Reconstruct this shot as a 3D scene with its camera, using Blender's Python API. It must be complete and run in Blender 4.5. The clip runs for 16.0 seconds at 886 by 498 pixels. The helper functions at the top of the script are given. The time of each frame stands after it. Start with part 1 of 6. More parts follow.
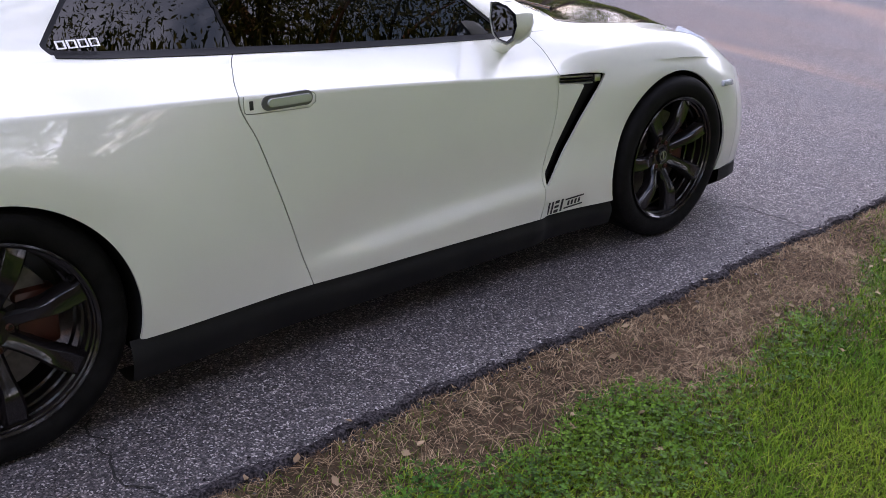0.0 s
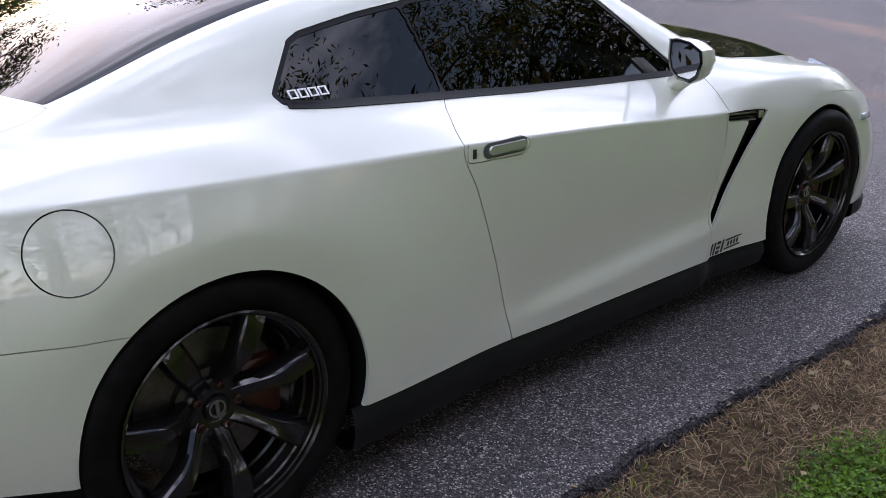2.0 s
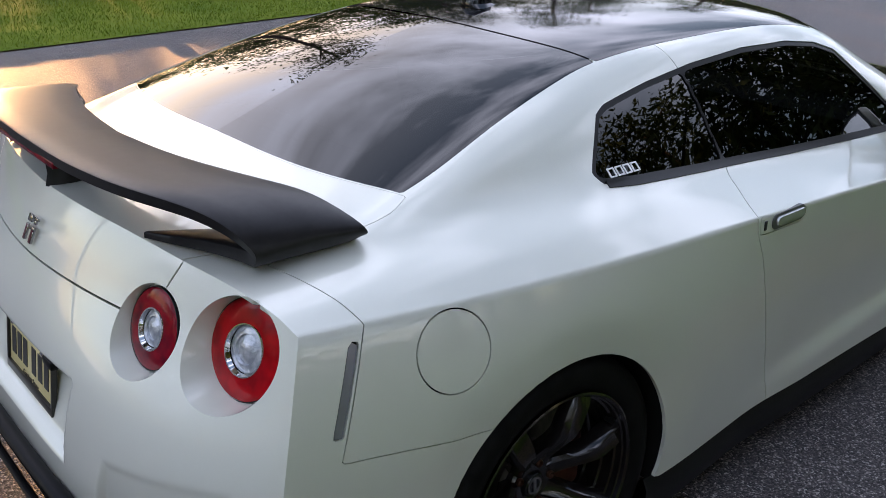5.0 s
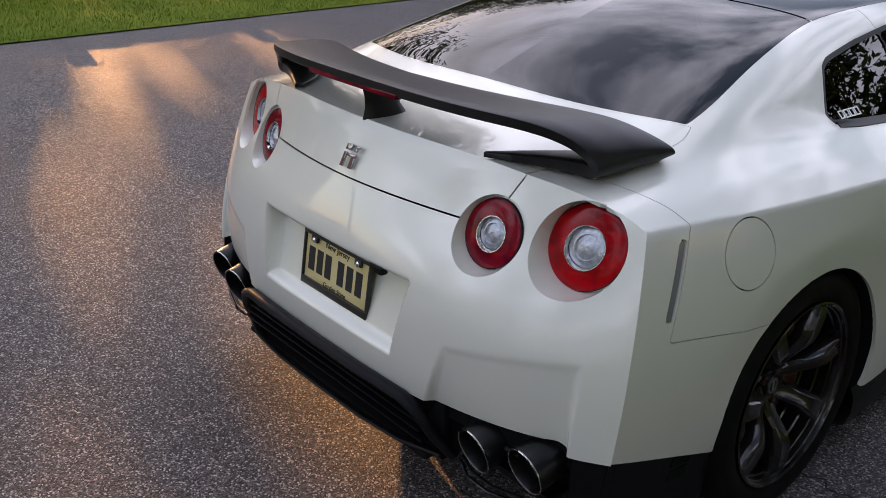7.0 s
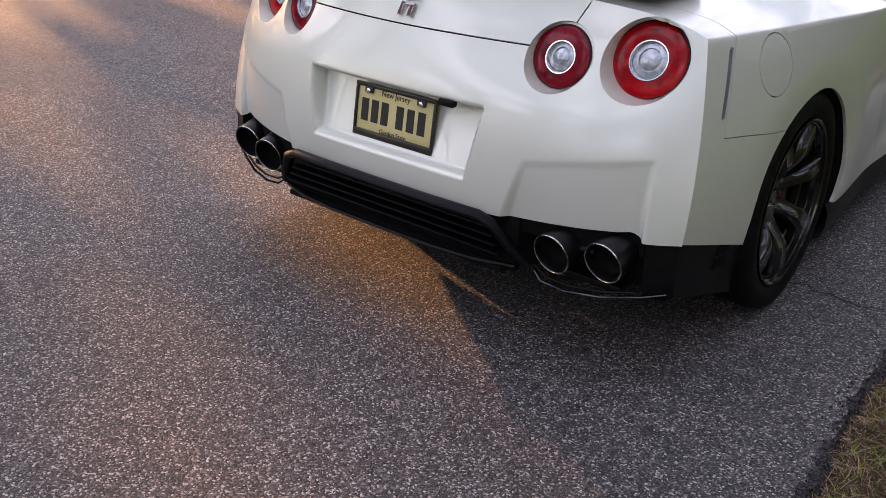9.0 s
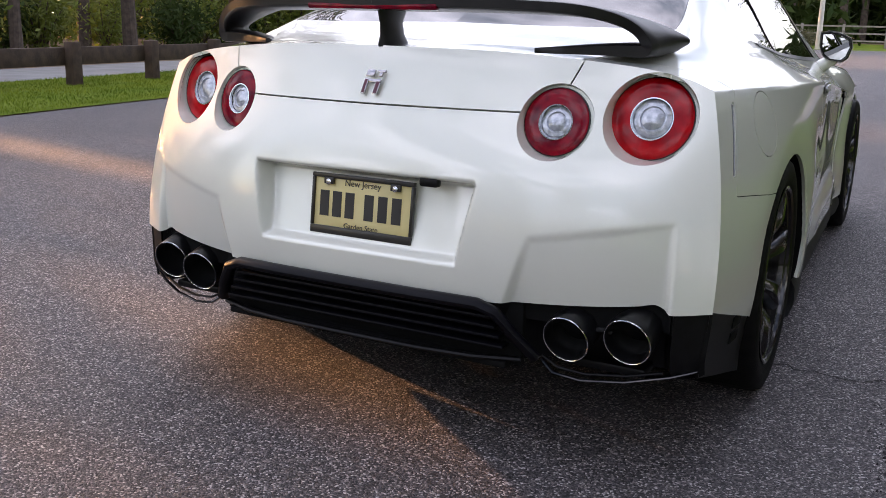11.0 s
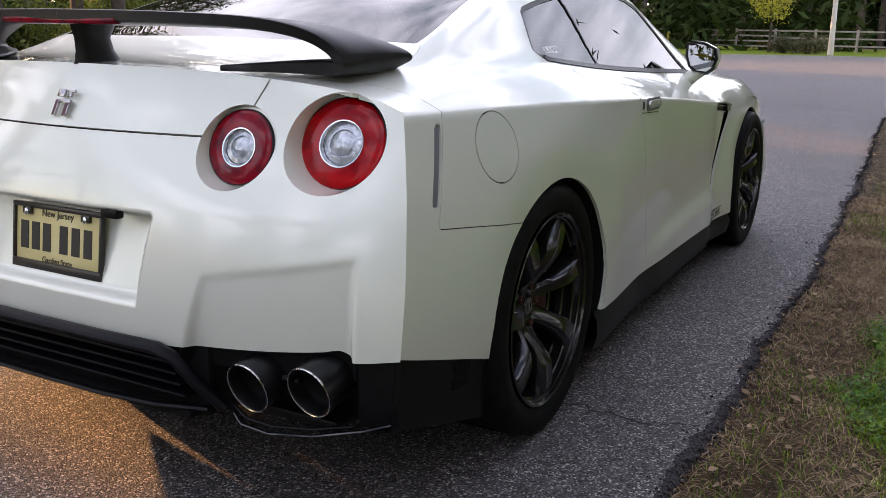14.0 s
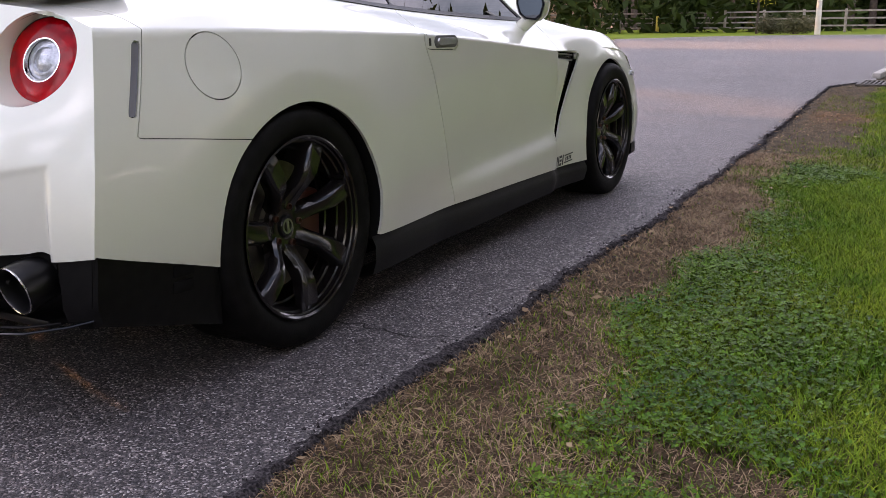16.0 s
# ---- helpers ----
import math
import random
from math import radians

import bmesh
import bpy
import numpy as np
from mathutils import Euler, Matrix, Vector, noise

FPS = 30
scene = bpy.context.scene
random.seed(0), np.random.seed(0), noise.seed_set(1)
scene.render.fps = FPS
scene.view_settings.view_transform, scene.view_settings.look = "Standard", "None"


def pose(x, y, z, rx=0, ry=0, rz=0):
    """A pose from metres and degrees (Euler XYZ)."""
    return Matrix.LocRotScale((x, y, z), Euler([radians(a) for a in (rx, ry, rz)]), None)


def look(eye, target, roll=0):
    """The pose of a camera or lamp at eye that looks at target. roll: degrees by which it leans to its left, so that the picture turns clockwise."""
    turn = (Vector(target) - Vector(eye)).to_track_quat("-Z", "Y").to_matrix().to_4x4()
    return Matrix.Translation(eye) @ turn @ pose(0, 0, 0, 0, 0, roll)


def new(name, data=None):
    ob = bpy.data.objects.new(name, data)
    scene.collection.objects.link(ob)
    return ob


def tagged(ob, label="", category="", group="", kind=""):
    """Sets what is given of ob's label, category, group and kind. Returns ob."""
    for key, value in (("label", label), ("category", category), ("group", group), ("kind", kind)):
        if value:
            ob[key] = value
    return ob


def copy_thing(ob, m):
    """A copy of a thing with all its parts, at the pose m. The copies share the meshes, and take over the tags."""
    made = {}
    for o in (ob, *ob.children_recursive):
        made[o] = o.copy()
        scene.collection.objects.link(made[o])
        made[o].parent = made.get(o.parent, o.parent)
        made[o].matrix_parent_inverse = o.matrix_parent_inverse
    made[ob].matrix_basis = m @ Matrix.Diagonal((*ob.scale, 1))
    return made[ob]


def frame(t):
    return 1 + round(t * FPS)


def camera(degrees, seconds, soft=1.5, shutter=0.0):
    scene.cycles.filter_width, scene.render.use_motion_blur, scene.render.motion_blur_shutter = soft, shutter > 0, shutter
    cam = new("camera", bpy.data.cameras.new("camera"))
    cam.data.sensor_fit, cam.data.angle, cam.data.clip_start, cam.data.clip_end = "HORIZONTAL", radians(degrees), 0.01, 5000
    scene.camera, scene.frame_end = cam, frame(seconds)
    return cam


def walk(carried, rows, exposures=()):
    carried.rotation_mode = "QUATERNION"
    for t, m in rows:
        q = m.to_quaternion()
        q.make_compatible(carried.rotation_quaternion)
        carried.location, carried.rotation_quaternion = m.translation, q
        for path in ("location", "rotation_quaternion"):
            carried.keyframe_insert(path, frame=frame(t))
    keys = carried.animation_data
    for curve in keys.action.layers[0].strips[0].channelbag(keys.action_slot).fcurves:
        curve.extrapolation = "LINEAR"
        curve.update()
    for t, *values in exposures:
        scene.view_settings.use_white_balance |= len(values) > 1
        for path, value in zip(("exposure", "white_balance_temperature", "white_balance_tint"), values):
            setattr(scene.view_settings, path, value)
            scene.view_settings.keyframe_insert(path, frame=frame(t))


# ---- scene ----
cam = camera(50.0, 16.0, soft=0.85)
PATH = [
    (0, (3.239, -1.942, 1.509), (1.849, -0.719, 0.750), 2.01),
    (0.5, (3.114, -2.053, 1.495), (1.723, -0.820, 0.757), 1.61),
    (1, (2.933, -2.155, 1.493), (1.555, -0.905, 0.760), 1.76),
    (1.5, (2.785, -2.249, 1.491), (1.411, -0.986, 0.771), 1.59),
    (2, (2.653, -2.337, 1.509), (1.283, -1.066, 0.797), 1.63),
    (2.5, (2.553, -2.420, 1.532), (1.178, -1.146, 0.835), 1.51),
    (3, (2.456, -2.513, 1.556), (1.079, -1.232, 0.878), 1.69),
    (3.2, (2.422, -2.549, 1.558), (1.040, -1.265, 0.894), 1.62),
    (5.3, (2.059, -2.890, 1.713), (0.682, -1.655, 0.953), 2.32),
    (5.5, (2.031, -2.943, 1.683), (0.637, -1.712, 0.948), 2.38),
    (6, (1.978, -3.136, 1.691), (0.593, -1.895, 0.953), 2.66),
    (6.5, (1.956, -3.350, 1.662), (0.572, -2.106, 0.928), 2.64),
    (7, (1.936, -3.597, 1.630), (0.567, -2.348, 0.876), 2.66),
    (7.5, (1.892, -3.863, 1.646), (0.572, -2.609, 0.819), 2.27),
    (8, (1.884, -4.054, 1.582), (0.600, -2.776, 0.734), 2.05),
    (8.5, (1.829, -4.230, 1.528), (0.668, -2.867, 0.636), 3.28),
    (9, (1.776, -4.278, 1.356), (0.663, -2.820, 0.557), 2.82),
    (9.2, (1.708, -4.325, 1.364), (0.643, -2.810, 0.608), 3.11),
    (11.3, (1.287, -4.281, 1.052), (0.419, -2.537, 0.597), 1.48),
    (11.5, (1.294, -4.248, 1.052), (0.432, -2.501, 0.602), 1.64),
    (12, (1.399, -4.114, 1.025), (0.490, -2.381, 0.610), 1.39),
    (12.5, (1.466, -3.984, 1.078), (0.562, -2.257, 0.632), 0.79),
    (13, (1.565, -3.875, 1.078), (0.657, -2.146, 0.644), 0.68),
    (13.5, (1.701, -3.792, 1.097), (0.787, -2.070, 0.652), 0.89),
    (14, (1.863, -3.734, 1.098), (0.940, -2.019, 0.645), 1.01),
    (14.5, (2.038, -3.679, 1.093), (1.109, -1.971, 0.622), 1.34),
    (15, (2.217, -3.620, 1.041), (1.270, -1.920, 0.577), 0.51),
    (15.5, (2.401, -3.584, 0.996), (1.459, -1.883, 0.528), 0.18),
    (16, (2.575, -3.564, 0.929), (1.644, -1.857, 0.463), -0.65),
]
EXPOSURE = [(0.0, 2.55, 6930, 34), (2.5, 2.07, 6870, 25), (5.5, 1.66, 6650, 21), (7.0, 1.50, 7100, 25), (8.5, 1.77, 7300, 29), (12.0, 2.0, 7170, 25), (14.0, 2.0, 7320, 25), (16.0, 2.33, 7550, 32)]
walk(cam, [(t, look(eye, target, roll)) for t, eye, target, roll in PATH], EXPOSURE)

# ---- light ----
SUN_DIR = Vector((-0.967, 0.255, 0.0)).normalized()
SUN_ELEV = radians(9.5)
w = bpy.data.worlds.new("evening_sky")
scene.world = w
w.use_nodes = True
nt = w.node_tree
sky = nt.nodes.new("ShaderNodeTexSky")
sky.sky_type = 'NISHITA'
sky.sun_disc = False
sky.sun_elevation = SUN_ELEV
sky.sun_rotation = math.atan2(SUN_DIR.x, SUN_DIR.y)
sky.air_density, sky.dust_density, sky.ozone_density = 1.0, 1.3, 1.0
coord = nt.nodes.new("ShaderNodeTexCoord")
stretch = nt.nodes.new("ShaderNodeMapping")
stretch.inputs["Scale"].default_value = (2.2, 1.4, 5.0)
clouds = nt.nodes.new("ShaderNodeTexNoise")
clouds.inputs["Scale"].default_value = 1.6
clouds.inputs["Detail"].default_value = 8.0
clouds.inputs["Roughness"].default_value = 0.55
band = nt.nodes.new("ShaderNodeMapRange")
band.inputs["From Min"].default_value, band.inputs["From Max"].default_value = 0.44, 0.76
mixc = nt.nodes.new("ShaderNodeMix")
mixc.data_type = 'RGBA'
mixc.inputs[7].default_value = (8.3, 9.4, 11.3, 1)
nt.links.new(coord.outputs["Generated"], stretch.inputs[0])
nt.links.new(stretch.outputs[0], clouds.inputs[0])
nt.links.new(clouds.outputs[0], band.inputs[0])
nt.links.new(band.outputs[0], mixc.inputs[0])
nt.links.new(sky.outputs[0], mixc.inputs[6])
nt.links.new(mixc.outputs[2], nt.nodes["Background"].inputs[0])
nt.nodes["Background"].inputs[1].default_value = 0.13
sun = new("sun", bpy.data.lights.new("sun", 'SUN'))
sun.data.energy, sun.data.angle, sun.data.color = 3.2, radians(0.6), (1.0, 0.54, 0.21)
sun_to = SUN_DIR * math.cos(SUN_ELEV) + Vector((0, 0, math.sin(SUN_ELEV)))
sun.matrix_world = look(tuple(sun_to * 60), (0, 0, 0))


# ---- materials ----
def node(m, kind, **inputs):
    n = m.node_tree.nodes.new(kind)
    for k, v in inputs.items():
        n.inputs[k.replace("_", " ")].default_value = v
    return n


def dull(m, level):
    """Lower the sheen of a material."""
    m.node_tree.nodes["Principled BSDF"].inputs["Specular IOR Level"].default_value = level
    return m


def plain(name, color, rough=0.5, metal=0.0, coat=0.0, ior=1.5, spec=0.5):
    m = bpy.data.materials.new(name)
    m.use_nodes = True
    b = m.node_tree.nodes["Principled BSDF"]
    b.inputs["Base Color"].default_value = (*color, 1)
    b.inputs["Roughness"].default_value = rough
    b.inputs["Metallic"].default_value = metal
    b.inputs["Coat Weight"].default_value = coat
    b.inputs["Coat Roughness"].default_value = 0.02
    b.inputs["IOR"].default_value = ior
    b.inputs["Specular IOR Level"].default_value = spec
    return m


def varied(name, c1, c2, scale, rough=0.6, bump=0.0, bump_scale=None, detail=6.0, metal=0.0, coat=0.0, contrast=(0.35, 0.65), random_shade=0.0):
    """Two colours mixed by noise in object space, with noise in the relief and the roughness."""
    m = plain(name, c1, rough, metal, coat)
    t = m.node_tree
    b = t.nodes["Principled BSDF"]
    tc = node(m, "ShaderNodeTexCoord")
    n1 = node(m, "ShaderNodeTexNoise", Scale=scale, Detail=detail)
    r = node(m, "ShaderNodeMapRange", From_Min=contrast[0], From_Max=contrast[1])
    mx = node(m, "ShaderNodeMix")
    mx.data_type = 'RGBA'
    mx.inputs[6].default_value, mx.inputs[7].default_value = (*c1, 1), (*c2, 1)
    t.links.new(tc.outputs["Object"], n1.inputs[0])
    t.links.new(n1.outputs[0], r.inputs[0])
    t.links.new(r.outputs[0], mx.inputs[0])
    out = mx.outputs[2]
    if random_shade:
        oi = node(m, "ShaderNodeObjectInfo")
        geo = node(m, "ShaderNodeNewGeometry")
        add = node(m, "ShaderNodeMath")
        t.links.new(oi.outputs["Random"], add.inputs[0])
        t.links.new(geo.outputs["Random Per Island"], add.inputs[1])
        vr = node(m, "ShaderNodeMapRange", From_Min=0.0, From_Max=2.0, To_Min=1 - random_shade, To_Max=1 + random_shade)
        hs = node(m, "ShaderNodeHueSaturation")
        t.links.new(add.outputs[0], vr.inputs[0])
        t.links.new(vr.outputs[0], hs.inputs["Value"])
        t.links.new(out, hs.inputs["Color"])
        out = hs.outputs[0]
    t.links.new(out, b.inputs["Base Color"])
    if bump:
        n2 = node(m, "ShaderNodeTexNoise", Scale=bump_scale or scale * 6, Detail=4.0)
        bp = node(m, "ShaderNodeBump", Strength=bump, Distance=0.01)
        t.links.new(tc.outputs["Object"], n2.inputs[0])
        t.links.new(n2.outputs[0], bp.inputs["Height"])
        t.links.new(bp.outputs[0], b.inputs["Normal"])
    return m


def leafy(m, amount=0.4):
    """Let light through the leaves of a material."""
    t = m.node_tree
    b = t.nodes["Principled BSDF"]
    tr = node(m, "ShaderNodeBsdfTranslucent")
    mx = node(m, "ShaderNodeMixShader", Fac=amount)
    t.links.new(b.inputs["Base Color"].links[0].from_socket, tr.inputs[0])
    t.links.new(b.outputs[0], mx.inputs[1])
    t.links.new(tr.outputs[0], mx.inputs[2])
    t.links.new(mx.outputs[0], t.nodes["Material Output"].inputs[0])
    return m


def asphalt():
    """Worn asphalt: dark binder, pale and brown stone chips, broad stains, fine relief."""
    m = plain("asphalt", (0.08, 0.078, 0.08), 0.75)
    t = m.node_tree
    b = t.nodes["Principled BSDF"]
    tc = node(m, "ShaderNodeTexCoord")
    v = node(m, "ShaderNodeTexVoronoi", Scale=205.0)
    ramp = node(m, "ShaderNodeValToRGB")
    e = ramp.color_ramp
    e.elements[0].position, e.elements[0].color = 0.0, (0.0125, 0.0112, 0.0122, 1)
    e.elements[1].position, e.elements[1].color = 0.96, (0.46, 0.425, 0.41, 1)
    for p, c in ((0.45, (0.044, 0.0395, 0.042, 1)), (0.72, (0.098, 0.087, 0.089, 1)), (0.88, (0.20, 0.170, 0.166, 1))):
        el = e.elements.new(p)
        el.color = c
    sep = node(m, "ShaderNodeSeparateColor")
    big = node(m, "ShaderNodeTexNoise", Scale=0.7, Detail=5.0, Roughness=0.6)
    bigr = node(m, "ShaderNodeMapRange", From_Min=0.3, From_Max=0.7, To_Min=0.82, To_Max=1.18)
    mid = node(m, "ShaderNodeTexNoise", Scale=14.0, Detail=4.0)
    midr = node(m, "ShaderNodeMapRange", From_Min=0.3, From_Max=0.7, To_Min=0.85, To_Max=1.15)
    mul = node(m, "ShaderNodeMath")
    mul.operation = 'MULTIPLY'
    hs = node(m, "ShaderNodeHueSaturation")
    for n in (v, big, mid):
        t.links.new(tc.outputs["Object"], n.inputs[0])
    t.links.new(v.outputs["Color"], sep.inputs[0])
    t.links.new(sep.outputs[0], ramp.inputs[0])
    t.links.new(big.outputs[0], bigr.inputs[0])
    t.links.new(mid.outputs[0], midr.inputs[0])
    t.links.new(bigr.outputs[0], mul.inputs[0])
    t.links.new(midr.outputs[0], mul.inputs[1])
    t.links.new(ramp.outputs[0], hs.inputs["Color"])
    t.links.new(mul.outputs[0], hs.inputs["Value"])
    t.links.new(hs.outputs[0], b.inputs["Base Color"])
    rr = node(m, "ShaderNodeMapRange", From_Min=0.0, From_Max=1.0, To_Min=0.85, To_Max=0.45)
    t.links.new(sep.outputs[1], rr.inputs[0])
    t.links.new(rr.outputs[0], b.inputs["Roughness"])
    b.inputs["Specular IOR Level"].default_value = 0.5
    v2 = node(m, "ShaderNodeTexVoronoi", Scale=205.0)
    bp = node(m, "ShaderNodeBump", Strength=0.9, Distance=0.004)
    bp.invert = True
    t.links.new(tc.outputs["Object"], v2.inputs[0])
    t.links.new(v2.outputs["Distance"], bp.inputs["Height"])
    t.links.new(bp.outputs[0], b.inputs["Normal"])
    return m


def pearl():
    """Pearl white car paint under clear coat, with fine flake and a trace of orange peel and road dust."""
    m = plain("pearl_white_paint", (0.80, 0.81, 0.76), 0.42, 0.24, 1.0, 1.5)
    t = m.node_tree
    b = t.nodes["Principled BSDF"]
    b.inputs["Coat Roughness"].default_value = 0.015
    b.inputs["Coat IOR"].default_value = 1.58
    tc = node(m, "ShaderNodeTexCoord")
    n1 = node(m, "ShaderNodeTexNoise", Scale=1100.0, Detail=2.0)
    n2 = node(m, "ShaderNodeTexNoise", Scale=3.0, Detail=5.0)
    r1 = node(m, "ShaderNodeMapRange", From_Min=0.3, From_Max=0.7, To_Min=0.96, To_Max=1.03)
    r2 = node(m, "ShaderNodeMapRange", From_Min=0.3, From_Max=0.7, To_Min=0.975, To_Max=1.02)
    mul = node(m, "ShaderNodeMath")
    mul.operation = 'MULTIPLY'
    hs = node(m, "ShaderNodeHueSaturation")
    hs.inputs["Color"].default_value = (0.760, 0.770, 0.685, 1)
    for n in (n1, n2):
        t.links.new(tc.outputs["Object"], n.inputs[0])
    t.links.new(n1.outputs[0], r1.inputs[0])
    t.links.new(n2.outputs[0], r2.inputs[0])
    t.links.new(r1.outputs[0], mul.inputs[0])
    t.links.new(r2.outputs[0], mul.inputs[1])
    t.links.new(mul.outputs[0], hs.inputs["Value"])
    t.links.new(hs.outputs[0], b.inputs["Base Color"])
    return m


def tinted(name, tint, gloss_color=(1, 1, 1)):
    """A thin sheet of tinted glass: clear coat reflection over a dark see-through body."""
    m = bpy.data.materials.new(name)
    m.use_nodes = True
    t = m.node_tree
    t.nodes.remove(t.nodes["Principled BSDF"])
    tr = node(m, "ShaderNodeBsdfTransparent")
    tr.inputs[0].default_value = (*tint, 1)
    gl = node(m, "ShaderNodeBsdfGlossy")
    gl.inputs["Color"].default_value = (*gloss_color, 1)
    gl.inputs["Roughness"].default_value = 0.005
    fr = node(m, "ShaderNodeFresnel", IOR=1.47)
    mx = node(m, "ShaderNodeMixShader")
    t.links.new(fr.outputs[0], mx.inputs[0])
    t.links.new(tr.outputs[0], mx.inputs[1])
    t.links.new(gl.outputs[0], mx.inputs[2])
    t.links.new(mx.outputs[0], t.nodes["Material Output"].inputs[0])
    return m


PAINT = pearl()
GAP = plain("panel_gap_black", (0.006, 0.006, 0.006), 0.9, spec=0.1)
BLACK_GLOSS = plain("black_gloss_paint", (0.006, 0.006, 0.008), 0.06, 0, 0.0, spec=0.5)
BLACK_SATIN = varied("black_satin_plastic", (0.0025, 0.0025, 0.003), (0.005, 0.005, 0.0055), 30, 0.42, 0.05, 300)
BLACK_SATIN.node_tree.nodes["Principled BSDF"].inputs["Specular IOR Level"].default_value = 0.17
WING_MAT = varied("black_wing_paint", (0.008, 0.007, 0.008), (0.013, 0.012, 0.013), 40, 0.40, 0.0)
WING_MAT.node_tree.nodes["Principled BSDF"].inputs["Specular IOR Level"].default_value = 0.35
SKIRT = dull(varied("dark_grey_skirt_plastic", (0.006, 0.006, 0.007), (0.010, 0.0098, 0.0098), 8, 0.5, 0.05, 300), 0.18)
RUBBER = dull(varied("tyre_rubber", (0.003, 0.003, 0.003), (0.007, 0.0065, 0.0065), 25, 0.6, 0.15, 200), 0.09)
TRIM = plain("black_rubber_trim", (0.004, 0.004, 0.005), 0.4, spec=0.25)
WHEEL = dull(varied("dark_gunmetal_wheel", (0.0045, 0.0034, 0.0037), (0.008, 0.0062, 0.0066), 20, 0.42, 0.0, coat=0.9), 0.09)
WHEEL.node_tree.nodes["Principled BSDF"].inputs["Coat Roughness"].default_value = 0.10
WHEEL.node_tree.nodes["Principled BSDF"].inputs["Coat IOR"].default_value = 1.62
CHROME = plain("chrome", (0.75, 0.75, 0.76), 0.08, 1.0)
STEEL = varied("brushed_steel", (0.35, 0.35, 0.36), (0.5, 0.5, 0.5), 50, 0.3, 0.0, metal=1.0)
MATTE_BLACK = plain("matte_black_pipe", (0.006, 0.006, 0.006), 0.8)
BRONZE = plain("copper_nut", (0.10, 0.045, 0.03), 0.35, 0.8)
BRAKE = varied("orange_brake_caliper", (0.070, 0.014, 0.006), (0.045, 0.009, 0.004), 12, 0.5)
DISC = varied("brake_disc_iron", (0.10, 0.09, 0.085), (0.16, 0.14, 0.13), 30, 0.4, metal=0.8)
GLASS = tinted("tinted_window_glass", (0.045, 0.05, 0.055))
REAR_GLASS = tinted("dark_rear_glass", (0.025, 0.027, 0.03))
SCREEN = tinted("windscreen_glass", (0.45, 0.48, 0.46))
CABIN = varied("black_cabin_leather", (0.012, 0.012, 0.012), (0.025, 0.024, 0.024), 15, 0.55)
RED = varied("red_lamp_plastic", (0.46, 0.002, 0.006), (0.25, 0.001, 0.004), 26, 0.16, 0.0, detail=2.0)
DARK_RED = varied("dark_red_lamp_plastic", (0.26, 0.002, 0.012), (0.10, 0.001, 0.010), 30, 0.16, 0.0, detail=2.0)
for lamp_red in (RED, DARK_RED):
    lamp_red.node_tree.nodes["Principled BSDF"].inputs["Specular IOR Level"].default_value = 0.08
    lamp_red.node_tree.nodes["Principled BSDF"].inputs["Coat Weight"].default_value = 0.35
LENS = varied("clear_lamp_lens", (0.36, 0.39, 0.44), (0.60, 0.62, 0.66), 70, 0.14, 0.22, 90, metal=0.5)
REFLECTOR = plain("grey_side_reflector", (0.22, 0.22, 0.25), 0.25, 0.2, 1.0)
WHITE_DECAL = plain("white_decal", (0.8, 0.8, 0.8), 0.5)
BLACK_DECAL = plain("black_decal", (0.012, 0.012, 0.012), 0.4)
PLATE_YELLOW = varied("pale_yellow_plate", (0.62, 0.52, 0.22), (0.70, 0.60, 0.30), 8, 0.35)
PLATE_FRAME = plain("dark_plate_frame", (0.02, 0.018, 0.015), 0.3)
PLATE_BAR = plain("dark_blue_plate_bars", (0.02, 0.02, 0.02), 0.4)
ASPHALT = asphalt()


# ---- mesh helpers ----
def part(name, bm, material, parent=None, label="", smooth=True):
    me = bpy.data.meshes.new(name)
    bm.normal_update()
    bm.to_mesh(me)
    bm.free()
    me.materials.append(material)
    if smooth:
        for p in me.polygons:
            p.use_smooth = True
        me.set_sharp_from_angle(angle=radians(38))
    ob = new(name, me)
    ob.parent = parent
    return tagged(ob, label)


def raw(name, verts, faces, material, parent=None, label="", smooth=False):
    me = bpy.data.meshes.new(name)
    me.from_pydata([tuple(v) for v in verts], [], [tuple(f) for f in faces])
    me.materials.append(material)
    if smooth:
        for p in me.polygons:
            p.use_smooth = True
        me.set_sharp_from_angle(angle=radians(40))
    ob = new(name, me)
    ob.parent = parent
    return tagged(ob, label)


def cuboid(bm, lo, hi, m=None, bevel=0.0):
    r = bmesh.ops.create_cube(bm, size=1)
    for v in r["verts"]:
        v.co = Vector([lo[i] + (v.co[i] + 0.5) * (hi[i] - lo[i]) for i in range(3)])
    if bevel:
        ed = list({e for v in r["verts"] for e in v.link_edges})
        out = bmesh.ops.bevel(bm, geom=ed, offset=bevel, segments=2, affect='EDGES', profile=0.5)
        vs = [g for g in out["verts"]]
        vs = list({v for f in out["faces"] for v in f.verts} | {v for v in r["verts"] if v.is_valid})
    else:
        vs = r["verts"]
    if m is not None:
        bmesh.ops.transform(bm, matrix=m, verts=vs)
    return vs


def lathe(bm, profile, n, m, close=False):
    """Turn a list of (radius, height) about z, then place it by m."""
    rings = []
    for r, h in profile:
        rings.append([bm.verts.new(m @ Vector((r * math.cos(2 * math.pi * k / n), r * math.sin(2 * math.pi * k / n), h))) for k in range(n)])
    for a, b in zip(rings, rings[1:]):
        for k in range(n):
            bm.faces.new((a[k], a[(k + 1) % n], b[(k + 1) % n], b[k]))
    if close:
        bm.faces.new(rings[0][::-1])
        bm.faces.new(rings[-1])


